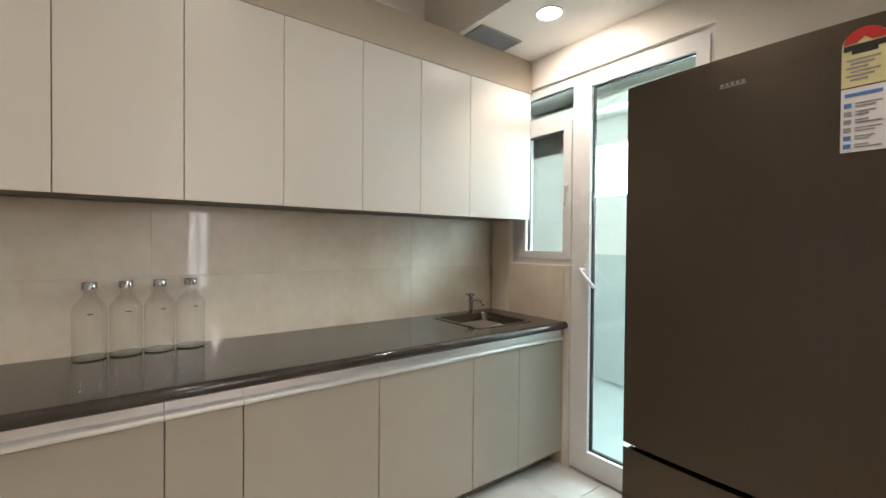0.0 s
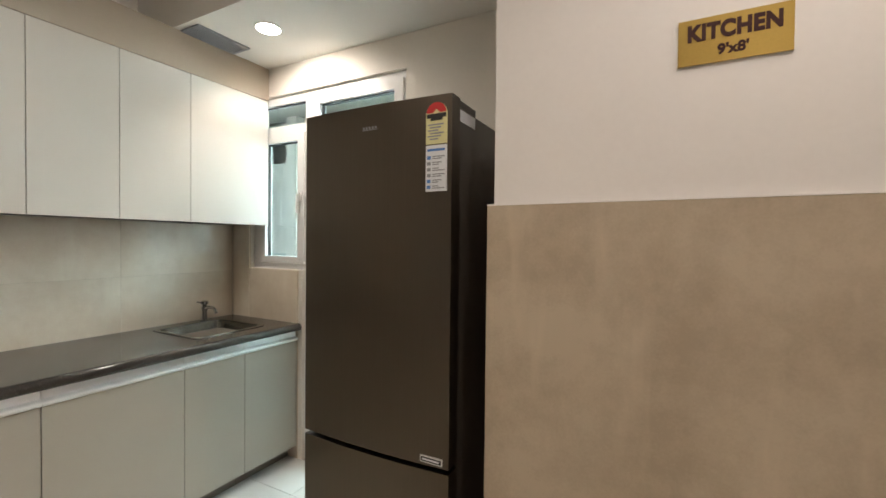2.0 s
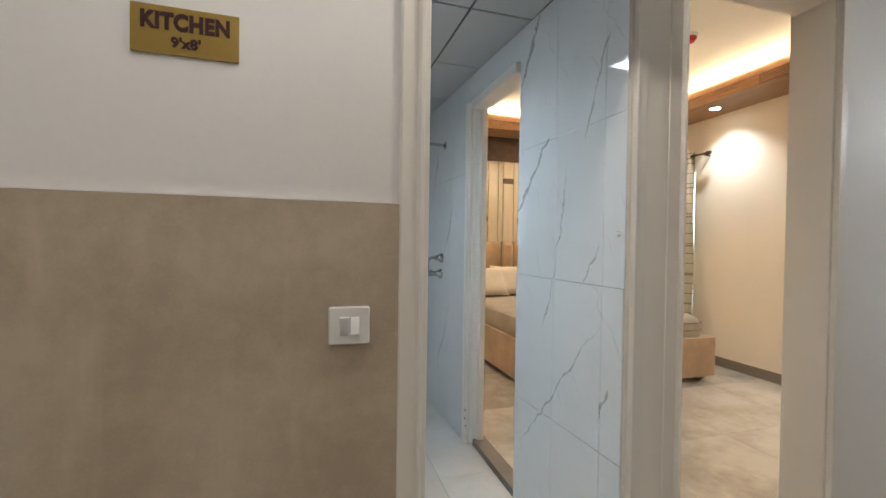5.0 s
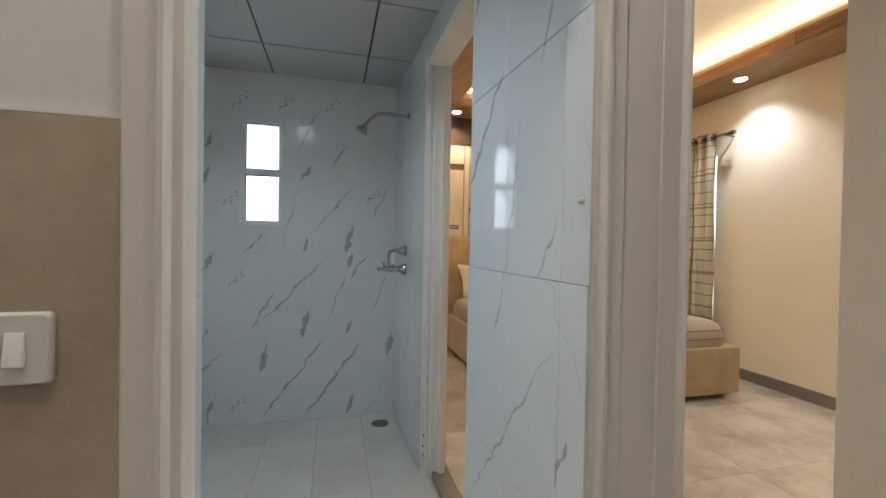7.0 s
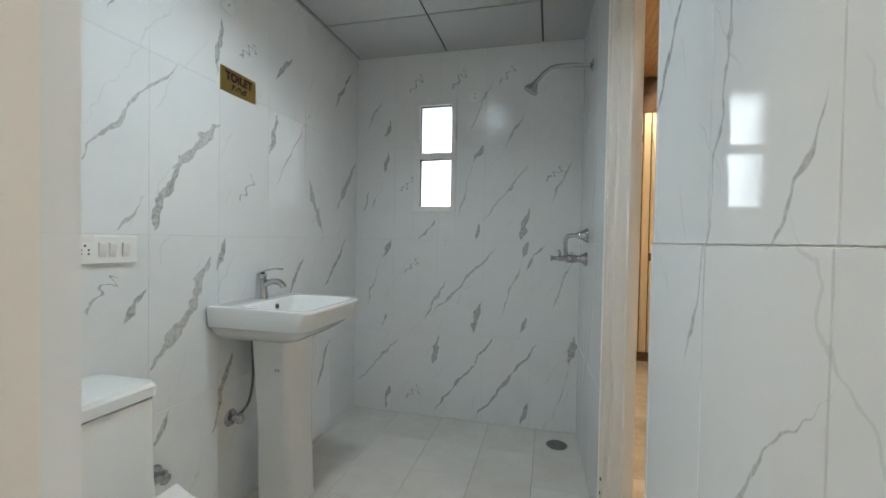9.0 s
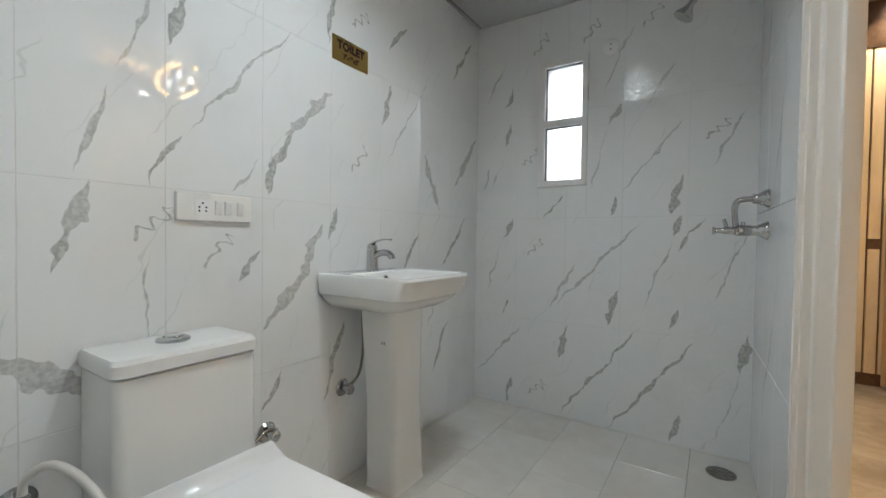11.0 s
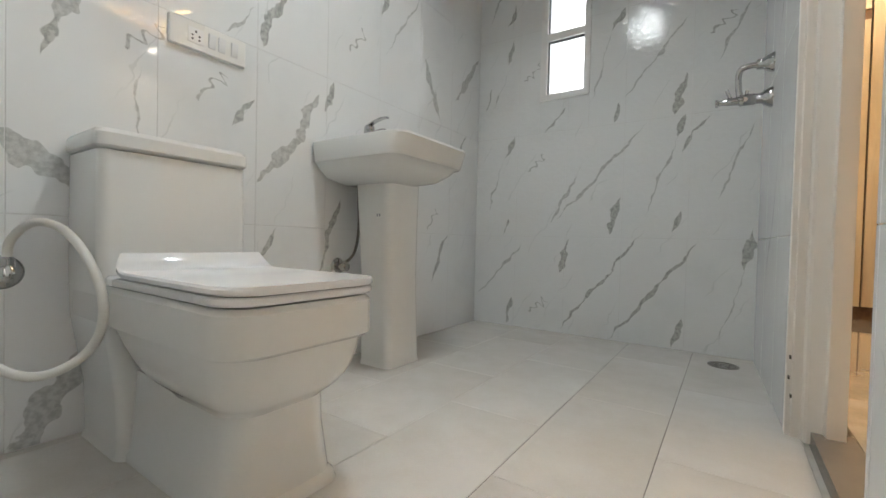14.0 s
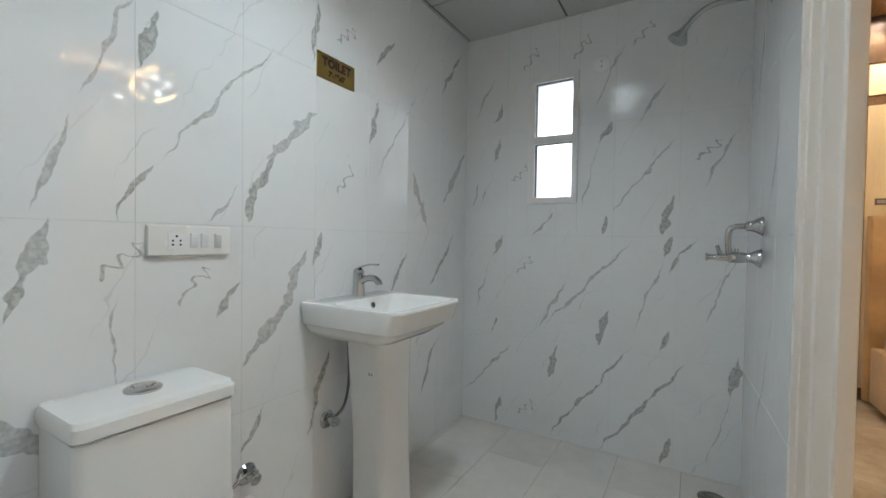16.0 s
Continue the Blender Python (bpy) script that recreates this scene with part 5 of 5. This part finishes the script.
loft(bm, [rrect(0.105, 0.272, -0.060, 0.148, 0.0, 0.02, 5, 0.03), rrect(0.105, 0.266, -0.055, 0.146, 0.02, 0.02, 5, 0.03), rrect(0.10, 0.258, -0.055, 0.138, 0.35, 0.02, 5, 0.035), rrect(0.09, 0.262, -0.068, 0.135, 0.60, 0.02, 5, 0.035), rrect(0.085, 0.268, -0.076, 0.132, 0.735, 0.02, 5, 0.035)])
part("pedestal", bm, "ceramic", basin)
bm = bmesh.new()
lathe(bm, [(0.013, 0.0), (0.013, 0.003), (0.009, 0.004), (0.008, 0.001)], (0, 0, 0), "x", 20)
over = part("overflow", bm, "chrome", basin, "chrome overflow ring")
over.matrix_local = pose(0.142, 0.02, RIM - 0.030, 0, -15, 0)
bm = bmesh.new()
lathe(bm, [(0.0085, 0.0), (0.0085, 0.0035)], (0, 0, 0), "x", 16)
hole = part("overflow_hole", bm, "black", basin)
hole.matrix_local = pose(0.143, 0.02, RIM - 0.030, 0, -15, 0)
for k in range(2):
    block("ink_mark", "grey", basin, 0.200 + 0.012 * k, 0.207 + 0.012 * k, -0.0690, -0.0660, 0.595, 0.606, 0.0, "small inked number on the pedestal")

mixer_tap = tagged(empty("basin_tap", (0.560, 1.345, RIM)), "chrome single-lever tap on the washbasin", "tap")
bm = bmesh.new()
loft(bm, [rrect(-0.026, 0.028, -0.024, 0.024, 0.0, 0.018), rrect(-0.026, 0.026, -0.022, 0.022, 0.01, 0.018), rrect(-0.024, 0.022, -0.020, 0.020, 0.05, 0.017), rrect(-0.024, 0.024, -0.021, 0.021, 0.088, 0.018)])
part("body", bm, "chrome", mixer_tap)
bm = bmesh.new()
tube(bm, [(0.0, 0, 0.052), (0.045, 0, 0.076), (0.085, 0, 0.078), (0.108, 0, 0.062), (0.110, 0, 0.052)], 0.0135, 12, 2)
part("spout", bm, "chrome", mixer_tap)
bm = bmesh.new()
lathe(bm, [(0.021, 0.089), (0.023, 0.094), (0.021, 0.108), (0.010, 0.114)], (-0.001, 0, 0))
part("cartridge_cap", bm, "chrome", mixer_tap)
bm = bmesh.new()
loft(bm, [[(x, s * w, z + dz) for s, dz in ((-1, 0), (1, 0), (1, 0.006), (-1, 0.006))] for x, w, z in ((-0.012, 0.012, 0.106), (0.03, 0.011, 0.122), (0.07, 0.010, 0.130), (0.10, 0.009, 0.129))])
rounded(bm, 0.002)
part("lever", bm, "chrome", mixer_tap)


def angle_valve(y, z, hose_points, label):
    thing = tagged(empty("angle_valve", (0.497, y, z)), label, "valve", "chrome angle valves")
    bm = bmesh.new()
    lathe(bm, [(0.034, 0.0005), (0.036, 0.004), (0.030, 0.012), (0.014, 0.016), (0.012, 0.034), (0.017, 0.036), (0.017, 0.058), (0.012, 0.061)], axis="x")
    part("body", bm, "chrome", thing)
    bm = bmesh.new()
    lathe(bm, [(0.009, -0.02), (0.012, -0.018), (0.012, 0.022), (0.009, 0.025)], (0.047, 0, 0), "z", 14)
    part("outlet", bm, "chrome", thing)
    bm = bmesh.new()
    tube(bm, hose_points, 0.0058, 10)
    part("braided_hose", bm, "steel", thing, "thin braided steel hose")
    return thing


angle_valve(1.235, 0.390, [(0.047, 0.0, 0.02), (0.05, 0.02, 0.028), (0.06, 0.045, 0.06), (0.07, 0.055, 0.16), (0.07, 0.045, 0.30), (0.06, 0.06, 0.38)], "chrome angle valve with hose under the washbasin")
angle_valve(0.884, 0.335, [(0.047, 0.0, 0.02), (0.05, -0.03, 0.03), (0.05, -0.09, 0.0), (0.05, -0.15, -0.02)], "chrome angle valve beside the toilet cistern")
faucet = tagged(empty("bidet_hose", (0.497, 0.262, 0.412)), "white rubber bidet hose looping from a chrome valve", "hose")
bm = bmesh.new()
lathe(bm, [(0.036, 0.0005), (0.038, 0.004), (0.030, 0.013), (0.016, 0.018), (0.014, 0.04), (0.019, 0.042), (0.019, 0.066), (0.012, 0.070)], axis="x")
lathe(bm, [(0.010, 0.0), (0.013, 0.003), (0.013, 0.034), (0.010, 0.037)], (0.053, 0, 0), "z", 14)
part("valve", bm, "chrome", faucet, "round chrome wall valve")
bm = bmesh.new()
tube(bm, [(0.053, 0.000, 0.030), (0.060, 0.000, 0.075), (0.129, 0.031, 0.123), (0.239, 0.066, 0.090), (0.318, 0.096, -0.031), (0.318, 0.082, -0.136), (0.301, 0.000, -0.184), (0.250, -0.058, -0.151), (0.124, -0.097, -0.090), (0.050, -0.120, -0.020)], 0.0088, 12)
part("hose", bm, "hose", faucet)

wall_mixer = tagged(empty("shower_mixer", (1.955, 1.985, 1.062)), "chrome wall mixer with a bent feed pipe", "shower mixer")
for dy, dz in ((0.0, 0.0), (-0.02, 0.118)):
    bm = bmesh.new()
    lathe(bm, [(0.036, -0.0005), (0.036, -0.006), (0.028, -0.022), (0.020, -0.034), (0.018, -0.052)], (0, dy, dz), "x")
    part("flange", bm, "chrome", wall_mixer)
bm = bmesh.new()
lathe(bm, [(0.019, -0.05), (0.021, -0.055), (0.021, -0.10), (0.015, -0.105), (0.014, -0.135), (0.011, -0.145), (0.010, -0.165), (0.015, -0.168), (0.015, -0.176), (0.008, -0.178)], axis="x", n=20)
part("body", bm, "chrome", wall_mixer)
bm = bmesh.new()
tube(bm, [(-0.05, -0.02, 0.118), (-0.085, -0.02, 0.118), (-0.105, -0.016, 0.105), (-0.106, -0.004, 0.06), (-0.100, 0.0, 0.015)], 0.011, 12, 2)
part("feed_pipe", bm, "chrome", wall_mixer)
for a, b in (((-0.128, 0, 0.01), (-0.140, 0, 0.045)), ((-0.078, 0, 0.018), (-0.076, 0, 0.034))):
    bm = bmesh.new()
    tube(bm, [a, b], 0.007, 10, 0)
    part("lever", bm, "chrome", wall_mixer)

shower = tagged(empty("wall_shower", (1.957, 1.932, 2.006)), "chrome shower arm with a round head", "shower")
bm = bmesh.new()
lathe(bm, [(0.030, -0.0005), (0.030, -0.004), (0.016, -0.010)], axis="x")
part("flange", bm, "chrome", shower)
bm = bmesh.new()
tube(bm, [(-0.005, 0, 0.0), (-0.12, -0.02, 0.0), (-0.19, -0.035, -0.008), (-0.235, -0.05, -0.045), (-0.265, -0.06, -0.085)], 0.0105, 12, 3)
part("pipe", bm, "chrome", shower)
head_ob = bmesh.new()
lathe(head_ob, [(0.012, 0.045), (0.013, 0.03), (0.018, 0.02), (0.036, -0.006), (0.037, -0.014), (0.033, -0.017), (0.004, -0.016)], n=28)
head_ob = part("head", head_ob, "chrome", shower)
head_ob.matrix_local = pose(-0.285, -0.066, -0.118, 0, 32, 0)

drain = tagged(empty("floor_drain", (1.835, 2.203, 0.0)), "round steel floor drain in pale tiles", "drain")
bm = bmesh.new()
lathe(bm, [(0.058, 0.0003), (0.058, 0.003), (0.050, 0.004), (0.048, 0.002)], n=32)
part("rim", bm, "steel", drain)
bm = bmesh.new()
lathe(bm, [(0.048, 0.0004), (0.048, 0.0018)], n=32)
part("pit", bm, "carcass", drain)
for k in range(8):
    a = 2 * math.pi * k / 8
    slot = block("grate_bar", "steel", drain, 0.012, 0.047, -0.005, 0.005, 0.0018, 0.0032)
    slot.matrix_local = pose(0, 0, 0, 0, 0, 45 * k)


def round_cover(m, label):
    thing = tagged(empty("pipe_cover"), label, "wall cover", "round wall covers")
    thing.matrix_world = m
    bm = bmesh.new()
    lathe(bm, [(0.045, 0.0005), (0.045, 0.003), (0.040, 0.007), (0.004, 0.008)], n=32)
    part("plate", bm, "lid", thing)
    for dy in (-0.014, 0.012):
        bm = bmesh.new()
        lathe(bm, [(0.0045, 0.007), (0.0045, 0.0088)], (0, dy, 0), n=12)
        part("screw", bm, "grey", thing)
    return thing


round_cover(wall_plane((1.298, 2.385, 2.052), (1, 0, 0)), "round white cover plate on the tiled end wall")
round_cover(wall_plane((0.497, 1.205, 2.085), (0, 1, 0)), "round white cover plate on the tiled side wall")

window_2 = tagged(empty("window_2", (1.045, 2.383, 1.685)), "small white plastic window with two frosted panes", "window", kind="structure")
for x0, x1, z0, z1 in ((WB0 + 0.001, 0.943, WBZ0 + 0.001, WBZ1 - 0.001), (1.153, WB1 - 0.001, WBZ0 + 0.001, WBZ1 - 0.001), (0.943, 1.153, WBZ0 + 0.001, 1.360), (0.943, 1.153, 2.008, WBZ1 - 0.001), (0.943, 1.153, 1.664, 1.704)):
    bar(window_2, "window_frame", x0, x1, z0, z1, -0.006, 0.05)
for z0, z1 in ((1.360, 1.664), (1.704, 2.008)):
    pane = bar(window_2, "pane", 0.943, 1.153, z0, z1, 0.026, 0.030, "frosted", 0.0)
    pane.visible_shadow = False
    bar(window_2, "gasket", 0.943, 1.153, z1 - 0.005, z1, 0.010, 0.036, "black", 0.0)
    bar(window_2, "gasket", 0.943, 0.947, z0, z1 - 0.005, 0.010, 0.036, "black", 0.0)

lamp = tagged(empty("ceiling_lamp", (1.22, 0.90, BATH_CEIL)), "lit square flush lamp in the bathroom ceiling", "ceiling light")
for x0, x1, y0, y1 in ((-0.11, -0.095, -0.11, 0.11), (0.095, 0.11, -0.11, 0.11), (-0.095, 0.095, -0.11, -0.095), (-0.095, 0.095, 0.095, 0.11)):
    block("frame", "plastic", lamp, x0, x1, y0, y1, -0.012, -0.0005, 0.002)
block("diffuser", "bathglow", lamp, -0.0945, 0.0945, -0.0945, 0.0945, -0.009, -0.002)

stopper = tagged(empty("door_bumper", (2.034, 0.162, 1.33)), "small white plastic bumper on the marble tiles", "door bumper")
bm = bmesh.new()
lathe(bm, [(0.009, 0.0), (0.009, -0.006), (0.006, -0.011), (0.002, -0.012)], axis="x", n=16)
part("cap", bm, "lid", stopper)


# ---- bedroom ----
bed = tagged(empty("bed", (3.72, 2.98, HALL)), "wide bed with tan suede base and tufted headboard", "bed")
bm = bmesh.new()
box(bm, -0.95, 0.955, -0.98, 0.93, 0.045, 0.405)
rounded(bm, 0.022, 3)
part("base", bm, "suede", bed)
for x in (-0.85, 0.85):
    for y in (-0.88, 0.85):
        block("foot", "brown", bed, x - 0.03, x + 0.03, y - 0.03, y + 0.03, 0.0005, 0.05)
bm = bmesh.new()
secs = []
for e, z in ((0.012, 0.39), (0.0, 0.43), (0.006, 0.52), (0.03, 0.575), (0.075, 0.60), (0.16, 0.606)):
    secs.append([(x + 0.006 * math.sin(9 * y + 14 * x), y + 0.005 * math.sin(11 * x), z2 + 0.004 * math.sin(7 * x + 5 * y)) for x, y, z2 in rrect(-0.92 + e, 0.90 - e, -0.935 + e, 0.92 - e, z, 0.10, 8)])
loft(bm, secs)
part("mattress", bm, "sheet", bed, "smooth beige bed cover over the mattress")
for z, e in ((0.47, 0.0), (0.535, 0.012)):
    bm = bmesh.new()
    tube(bm, [(-0.90 + e, -0.939 + e, z), (0.80, -0.939 + e, z), (0.885, -0.90, z), (0.907 - e, -0.82, z), (0.907 - e, 0.8, z)], 0.004, 6, 2)
    part("piping", bm, "brown", bed, "thin brown piping on the bed cover")
# headboard of upright padded rolls
x, k = -0.96, 0
for w in (0.62, 0.15, 0.14, 0.15, 0.14, 0.15, 0.14, 0.42):
    bm = bmesh.new()
    n = 10
    flare = 0.02 if 0 < k < 7 else 0.0
    loft(bm, [[(x + w / 2 - (w / 2 - 0.003) * math.cos(math.pi * j / n), 1.06 - d - 0.055 * math.sin(math.pi * j / n) ** 0.6, z) for j in range(n + 1)] + [(x + w - 0.003, 1.062, z), (x + 0.003, 1.062, z)] for z, d in ((0.02, 0.03), (0.5, 0.03), (1.0, 0.035 + flare), (1.24, 0.03 + flare), (1.29, 0.005))])
    part("headboard_roll", bm, "suede", bed)
    x, k = x + w, k + 1


def pillow(m, w, h, label):
    thing = tagged(new("pillow"), label, "pillow", "pillows on the bed")
    bm = bmesh.new()
    n = 12
    grid = [[bm.verts.new((w * (i / n - 0.5) * (1 - 0.10 * (1 - (2 * j / n - 1) ** 2) * abs(2 * i / n - 1) ** 3), h * (j / n - 0.5) * (1 - 0.10 * (1 - (2 * i / n - 1) ** 2) * abs(2 * j / n - 1) ** 3), s * 0.075 * ((1 - (2 * i / n - 1) ** 4) * (1 - (2 * j / n - 1) ** 4)) ** 0.6 + 0.004 * math.sin(5 * i) * math.sin(3 * j))) for i in range(n + 1) for j in range(n + 1)] for s in (1, -1)]
    for s, g in enumerate(grid):
        for i in range(n):
            for j in range(n):
                q = [g[i * (n + 1) + j], g[(i + 1) * (n + 1) + j], g[(i + 1) * (n + 1) + j + 1], g[i * (n + 1) + j + 1]]
                bm.faces.new(q if s == 0 else q[::-1])
    bmesh.ops.remove_doubles(bm, verts=bm.verts[:], dist=0.0005)
    thing.matrix_world = m
    inner = part("cushion", bm, "pillow", thing)
    return thing


pillow(pose(3.12, 3.80, HALL + 0.79, 62, 0, 4), 0.50, 0.40, "cream satin pillow leaning on the headboard")
pillow(pose(3.42, 3.84, HALL + 0.80, 66, 0, -8), 0.48, 0.40, "cream satin pillow leaning on the headboard")
pillow(pose(4.25, 3.82, HALL + 0.79, 62, 0, -3), 0.50, 0.40, "cream satin pillow leaning on the headboard")

# Panelled wall behind the bed
NY = 4.06
panels = structure("wall_panelling", "brown", [(2.12, 4.42, NY + 0.022, 4.249, HALL, SOF)], "cream wall panels with dark brown grooves", "wall panelling")
SEAMS = [2.13, 2.26, 2.53, 2.603, 2.674, 2.745, 2.98, 3.05, 3.21, 3.35, 3.42, 3.574, 3.64, 3.90, 3.98, 4.20, 4.42]
INLAY = {1: 1.60, 2: 2.13, 4: 1.02, 5: 2.12, 7: 1.62, 9: 1.05, 10: 2.12, 12: 1.60, 14: 2.12}
for i, (a, b) in enumerate(zip(SEAMS, SEAMS[1:])):
    spans = [(0.12, 2.37)]
    if i in INLAY:
        z = INLAY[i]
        spans = [(0.12, z - 0.036), (z + 0.036, 2.37)]
        block("inlay", "brown", panels, a + 0.004, b - 0.004, NY + 0.008, NY + 0.0218, z - 0.034, z + 0.034, 0.002)
    for z0, z1 in spans:
        block("panel", "panel", panels, a + 0.006, b - 0.006, NY, NY + 0.0218, z0, z1, 0.002)
structure("trim_headband", "bronze", [(2.13, 4.42, NY - 0.01, NY + 0.0218, 2.372, SOF - 0.002)], "dark brown mottled band above the panels", "trim", 0.003)
for xx, zz in ((2.86, 1.42), (3.30, 0.95)):
    switch = tagged(empty("bedside_switch", (xx, NY - 0.001, zz)), "dark brown switch plate on the cream panels", "switch", "bedside switches")
    block("cover_plate", "brown", switch, -0.06, 0.06, -0.009, 0.0, -0.022, 0.022, 0.002)
    for k in range(5):
        block("rocker", "grey", switch, -0.052 + 0.021 * k, -0.034 + 0.021 * k, -0.0115, -0.009, -0.012, 0.012)

# Curtain on its rod
rod = tagged(empty("curtain_rod", (5.04, 3.2, 2.29)), "dark metal curtain rod with end knobs", "curtain rod")
bm = bmesh.new()
lathe(bm, [(0.012, -0.74), (0.012, 0.74)], axis="y", n=16)
part("pole", bm, "bronze", rod)
for s in (-1, 1):
    bm = bmesh.new()
    lathe(bm, [(0.010, s * 0.735), (0.020, s * 0.742), (0.022, s * 0.765), (0.016, s * 0.79), (0.004, s * 0.795)], axis="y", n=16)
    part("finial", bm, "bronze", rod)
    bm = bmesh.new()
    tube(bm, [(0.0, s * 0.68, 0.0), (0.06, s * 0.68, -0.005), (0.118, s * 0.68, -0.01)], 0.008, 8, 1)
    part("bracket", bm, "bronze", rod)
curtain = tagged(empty("curtain", (5.04, 3.2, HALL)), "cream curtain with thin brown check lines hanging open", "curtain")
bm = bmesh.new()
n, rows, cols = 120, 14, []
for i in range(n + 1):
    s = i / n
    y = -0.60 + 0.95 * s
    cols.append([bm.verts.new((0.030 * math.sin(s * 2 * math.pi * 9) * (0.7 + 0.3 * r / rows) + 0.006 * math.sin(31 * s + r), y + 0.008 * math.sin(s * 70 + r * 0.3), 2.31 - 2.27 * r / rows)) for r in range(rows + 1)])
for a, b in zip(cols, cols[1:]):
    for r in range(rows):
        bm.faces.new((a[r], b[r], b[r + 1], a[r + 1]))
bmesh.ops.solidify(bm, geom=bm.faces[:], thickness=0.002)
part("drape", bm, "curtain", curtain)
for k in range(9):
    bm = bmesh.new()
    lathe(bm, [(0.016, -0.003), (0.022, -0.003), (0.022, 0.003), (0.016, 0.003), (0.016, -0.003)], (0, -0.58 + 0.105 * k, 2.26), "y", 16)
    part("eyelet", bm, "chrome", curtain, "chrome eyelet ring")
window_3 = tagged(empty("window_3", (5.20, 3.25, 1.35)), "white plastic bedroom window behind the curtain", "window", kind="structure")
for y0, y1, z0, z1 in ((-0.70, -0.65, -0.85, 0.85), (0.65, 0.70, -0.85, 0.85), (-0.65, 0.65, -0.85, -0.80), (-0.65, 0.65, 0.80, 0.85), (-0.03, 0.03, -0.80, 0.80)):
    block("window_frame", "upvc", window_3, 0.0, 0.05, y0, y1, z0, z1, 0.003)
for y0, y1 in ((-0.65, -0.03), (0.03, 0.65)):
    pane = block("pane", "glassgreen", window_3, 0.022, 0.027, y0, y1, -0.80, 0.80)
    pane.visible_shadow = False

# Ceiling fittings
downlight(4.90, 2.25, SOF, 0.055, "lit round downlight in the brown bedroom soffit")
downlight(2.33, 2.21, SOF, 0.055, "lit round downlight in the brown bedroom soffit")
downlight(2.82, 3.86, SOF, 0.055, "lit round downlight in the brown bedroom soffit")
# Assumed fitting for the added spot at the headboard's right.
downlight(4.05, 3.86, SOF, 0.055, "lit round downlight in the brown bedroom soffit")
downlight(4.90, 0.80, SOF, 0.055, "lit round downlight in the brown bedroom soffit")
# Assumed fittings, never in view, drawn where the unseen hall spots hang.
for px, py in ((-0.45, -0.95), (-0.75, -2.3), (0.85, -0.62), (1.57, -0.27), (1.2, -2.4)):
    downlight(px, py, CEIL, 0.055, "lit round downlight, unseen and added to the hall ceiling")
smoke = tagged(empty("smoke_detector", (3.80, 1.55, BED_CEIL)), "red smoke detector on the cream bedroom ceiling", "smoke detector")
bm = bmesh.new()
lathe(bm, [(0.058, -0.0005), (0.058, -0.012), (0.052, -0.018)], n=28)
part("base", bm, "plastic", smoke)
bm = bmesh.new()
lathe(bm, [(0.050, -0.018), (0.052, -0.030), (0.040, -0.042), (0.038, -0.052), (0.024, -0.060), (0.003, -0.061)], n=28)
part("cap", bm, "red", smoke, "red detector cap")
grille = tagged(empty("air_grille", (4.698, 1.50, 2.738)), "brown slatted air grille in the soffit edge", "vent")
block("frame", "brown", grille, -0.006, 0.0, -0.16, 0.16, -0.040, 0.040, 0.001)
for k in range(4):
    block("slat", "veneer", grille, -0.012, -0.006, -0.15, 0.15, -0.030 + 0.018 * k, -0.022 + 0.018 * k)
ring_lamp = tagged(empty("ring_chandelier", (3.62, 2.06, 2.52)), "warm lit ring lamp with small white bulbs", "ceiling light")
for a0, r in ((20, 0.19), (200, 0.19)):
    bm = bmesh.new()
    tube(bm, [(r * math.cos(radians(a0 + 150 * k / 12)), r * math.sin(radians(a0 + 150 * k / 12)), -0.57 * r * math.cos(radians(a0 + 150 * k / 12))) for k in range(13)], 0.014, 10, 1)
    part("light_arc", bm, "ringglow", ring_lamp, "warm glowing arc")
for k in range(4):
    bm = bmesh.new()
    lathe(bm, [(0.004, -0.03), (0.020, -0.02), (0.022, 0.0), (0.012, 0.02)], (0.09 * math.cos(radians(90 * k + 30)), 0.09 * math.sin(radians(90 * k + 30)), -0.05 * math.cos(radians(90 * k + 30))), n=16)
    part("bulb", bm, "bulbglow", ring_lamp, "small white bulb")
bm = bmesh.new()
lathe(bm, [(0.07, BED_CEIL - 2.521), (0.07, 0.31), (0.01, 0.30), (0.008, 0.03), (0.10, 0.025), (0.10, 0.015)], n=20)
part("stem", bm, "chrome", ring_lamp)
for k in range(4):
    bm = bmesh.new()
    tube(bm, [(0, 0, 0.02), (0.19 * math.cos(radians(90 * k + 65)), 0.19 * math.sin(radians(90 * k + 65)), -0.108 * math.cos(radians(90 * k + 65)))], 0.005, 8, 0)
    part("arm", bm, "chrome", ring_lamp)
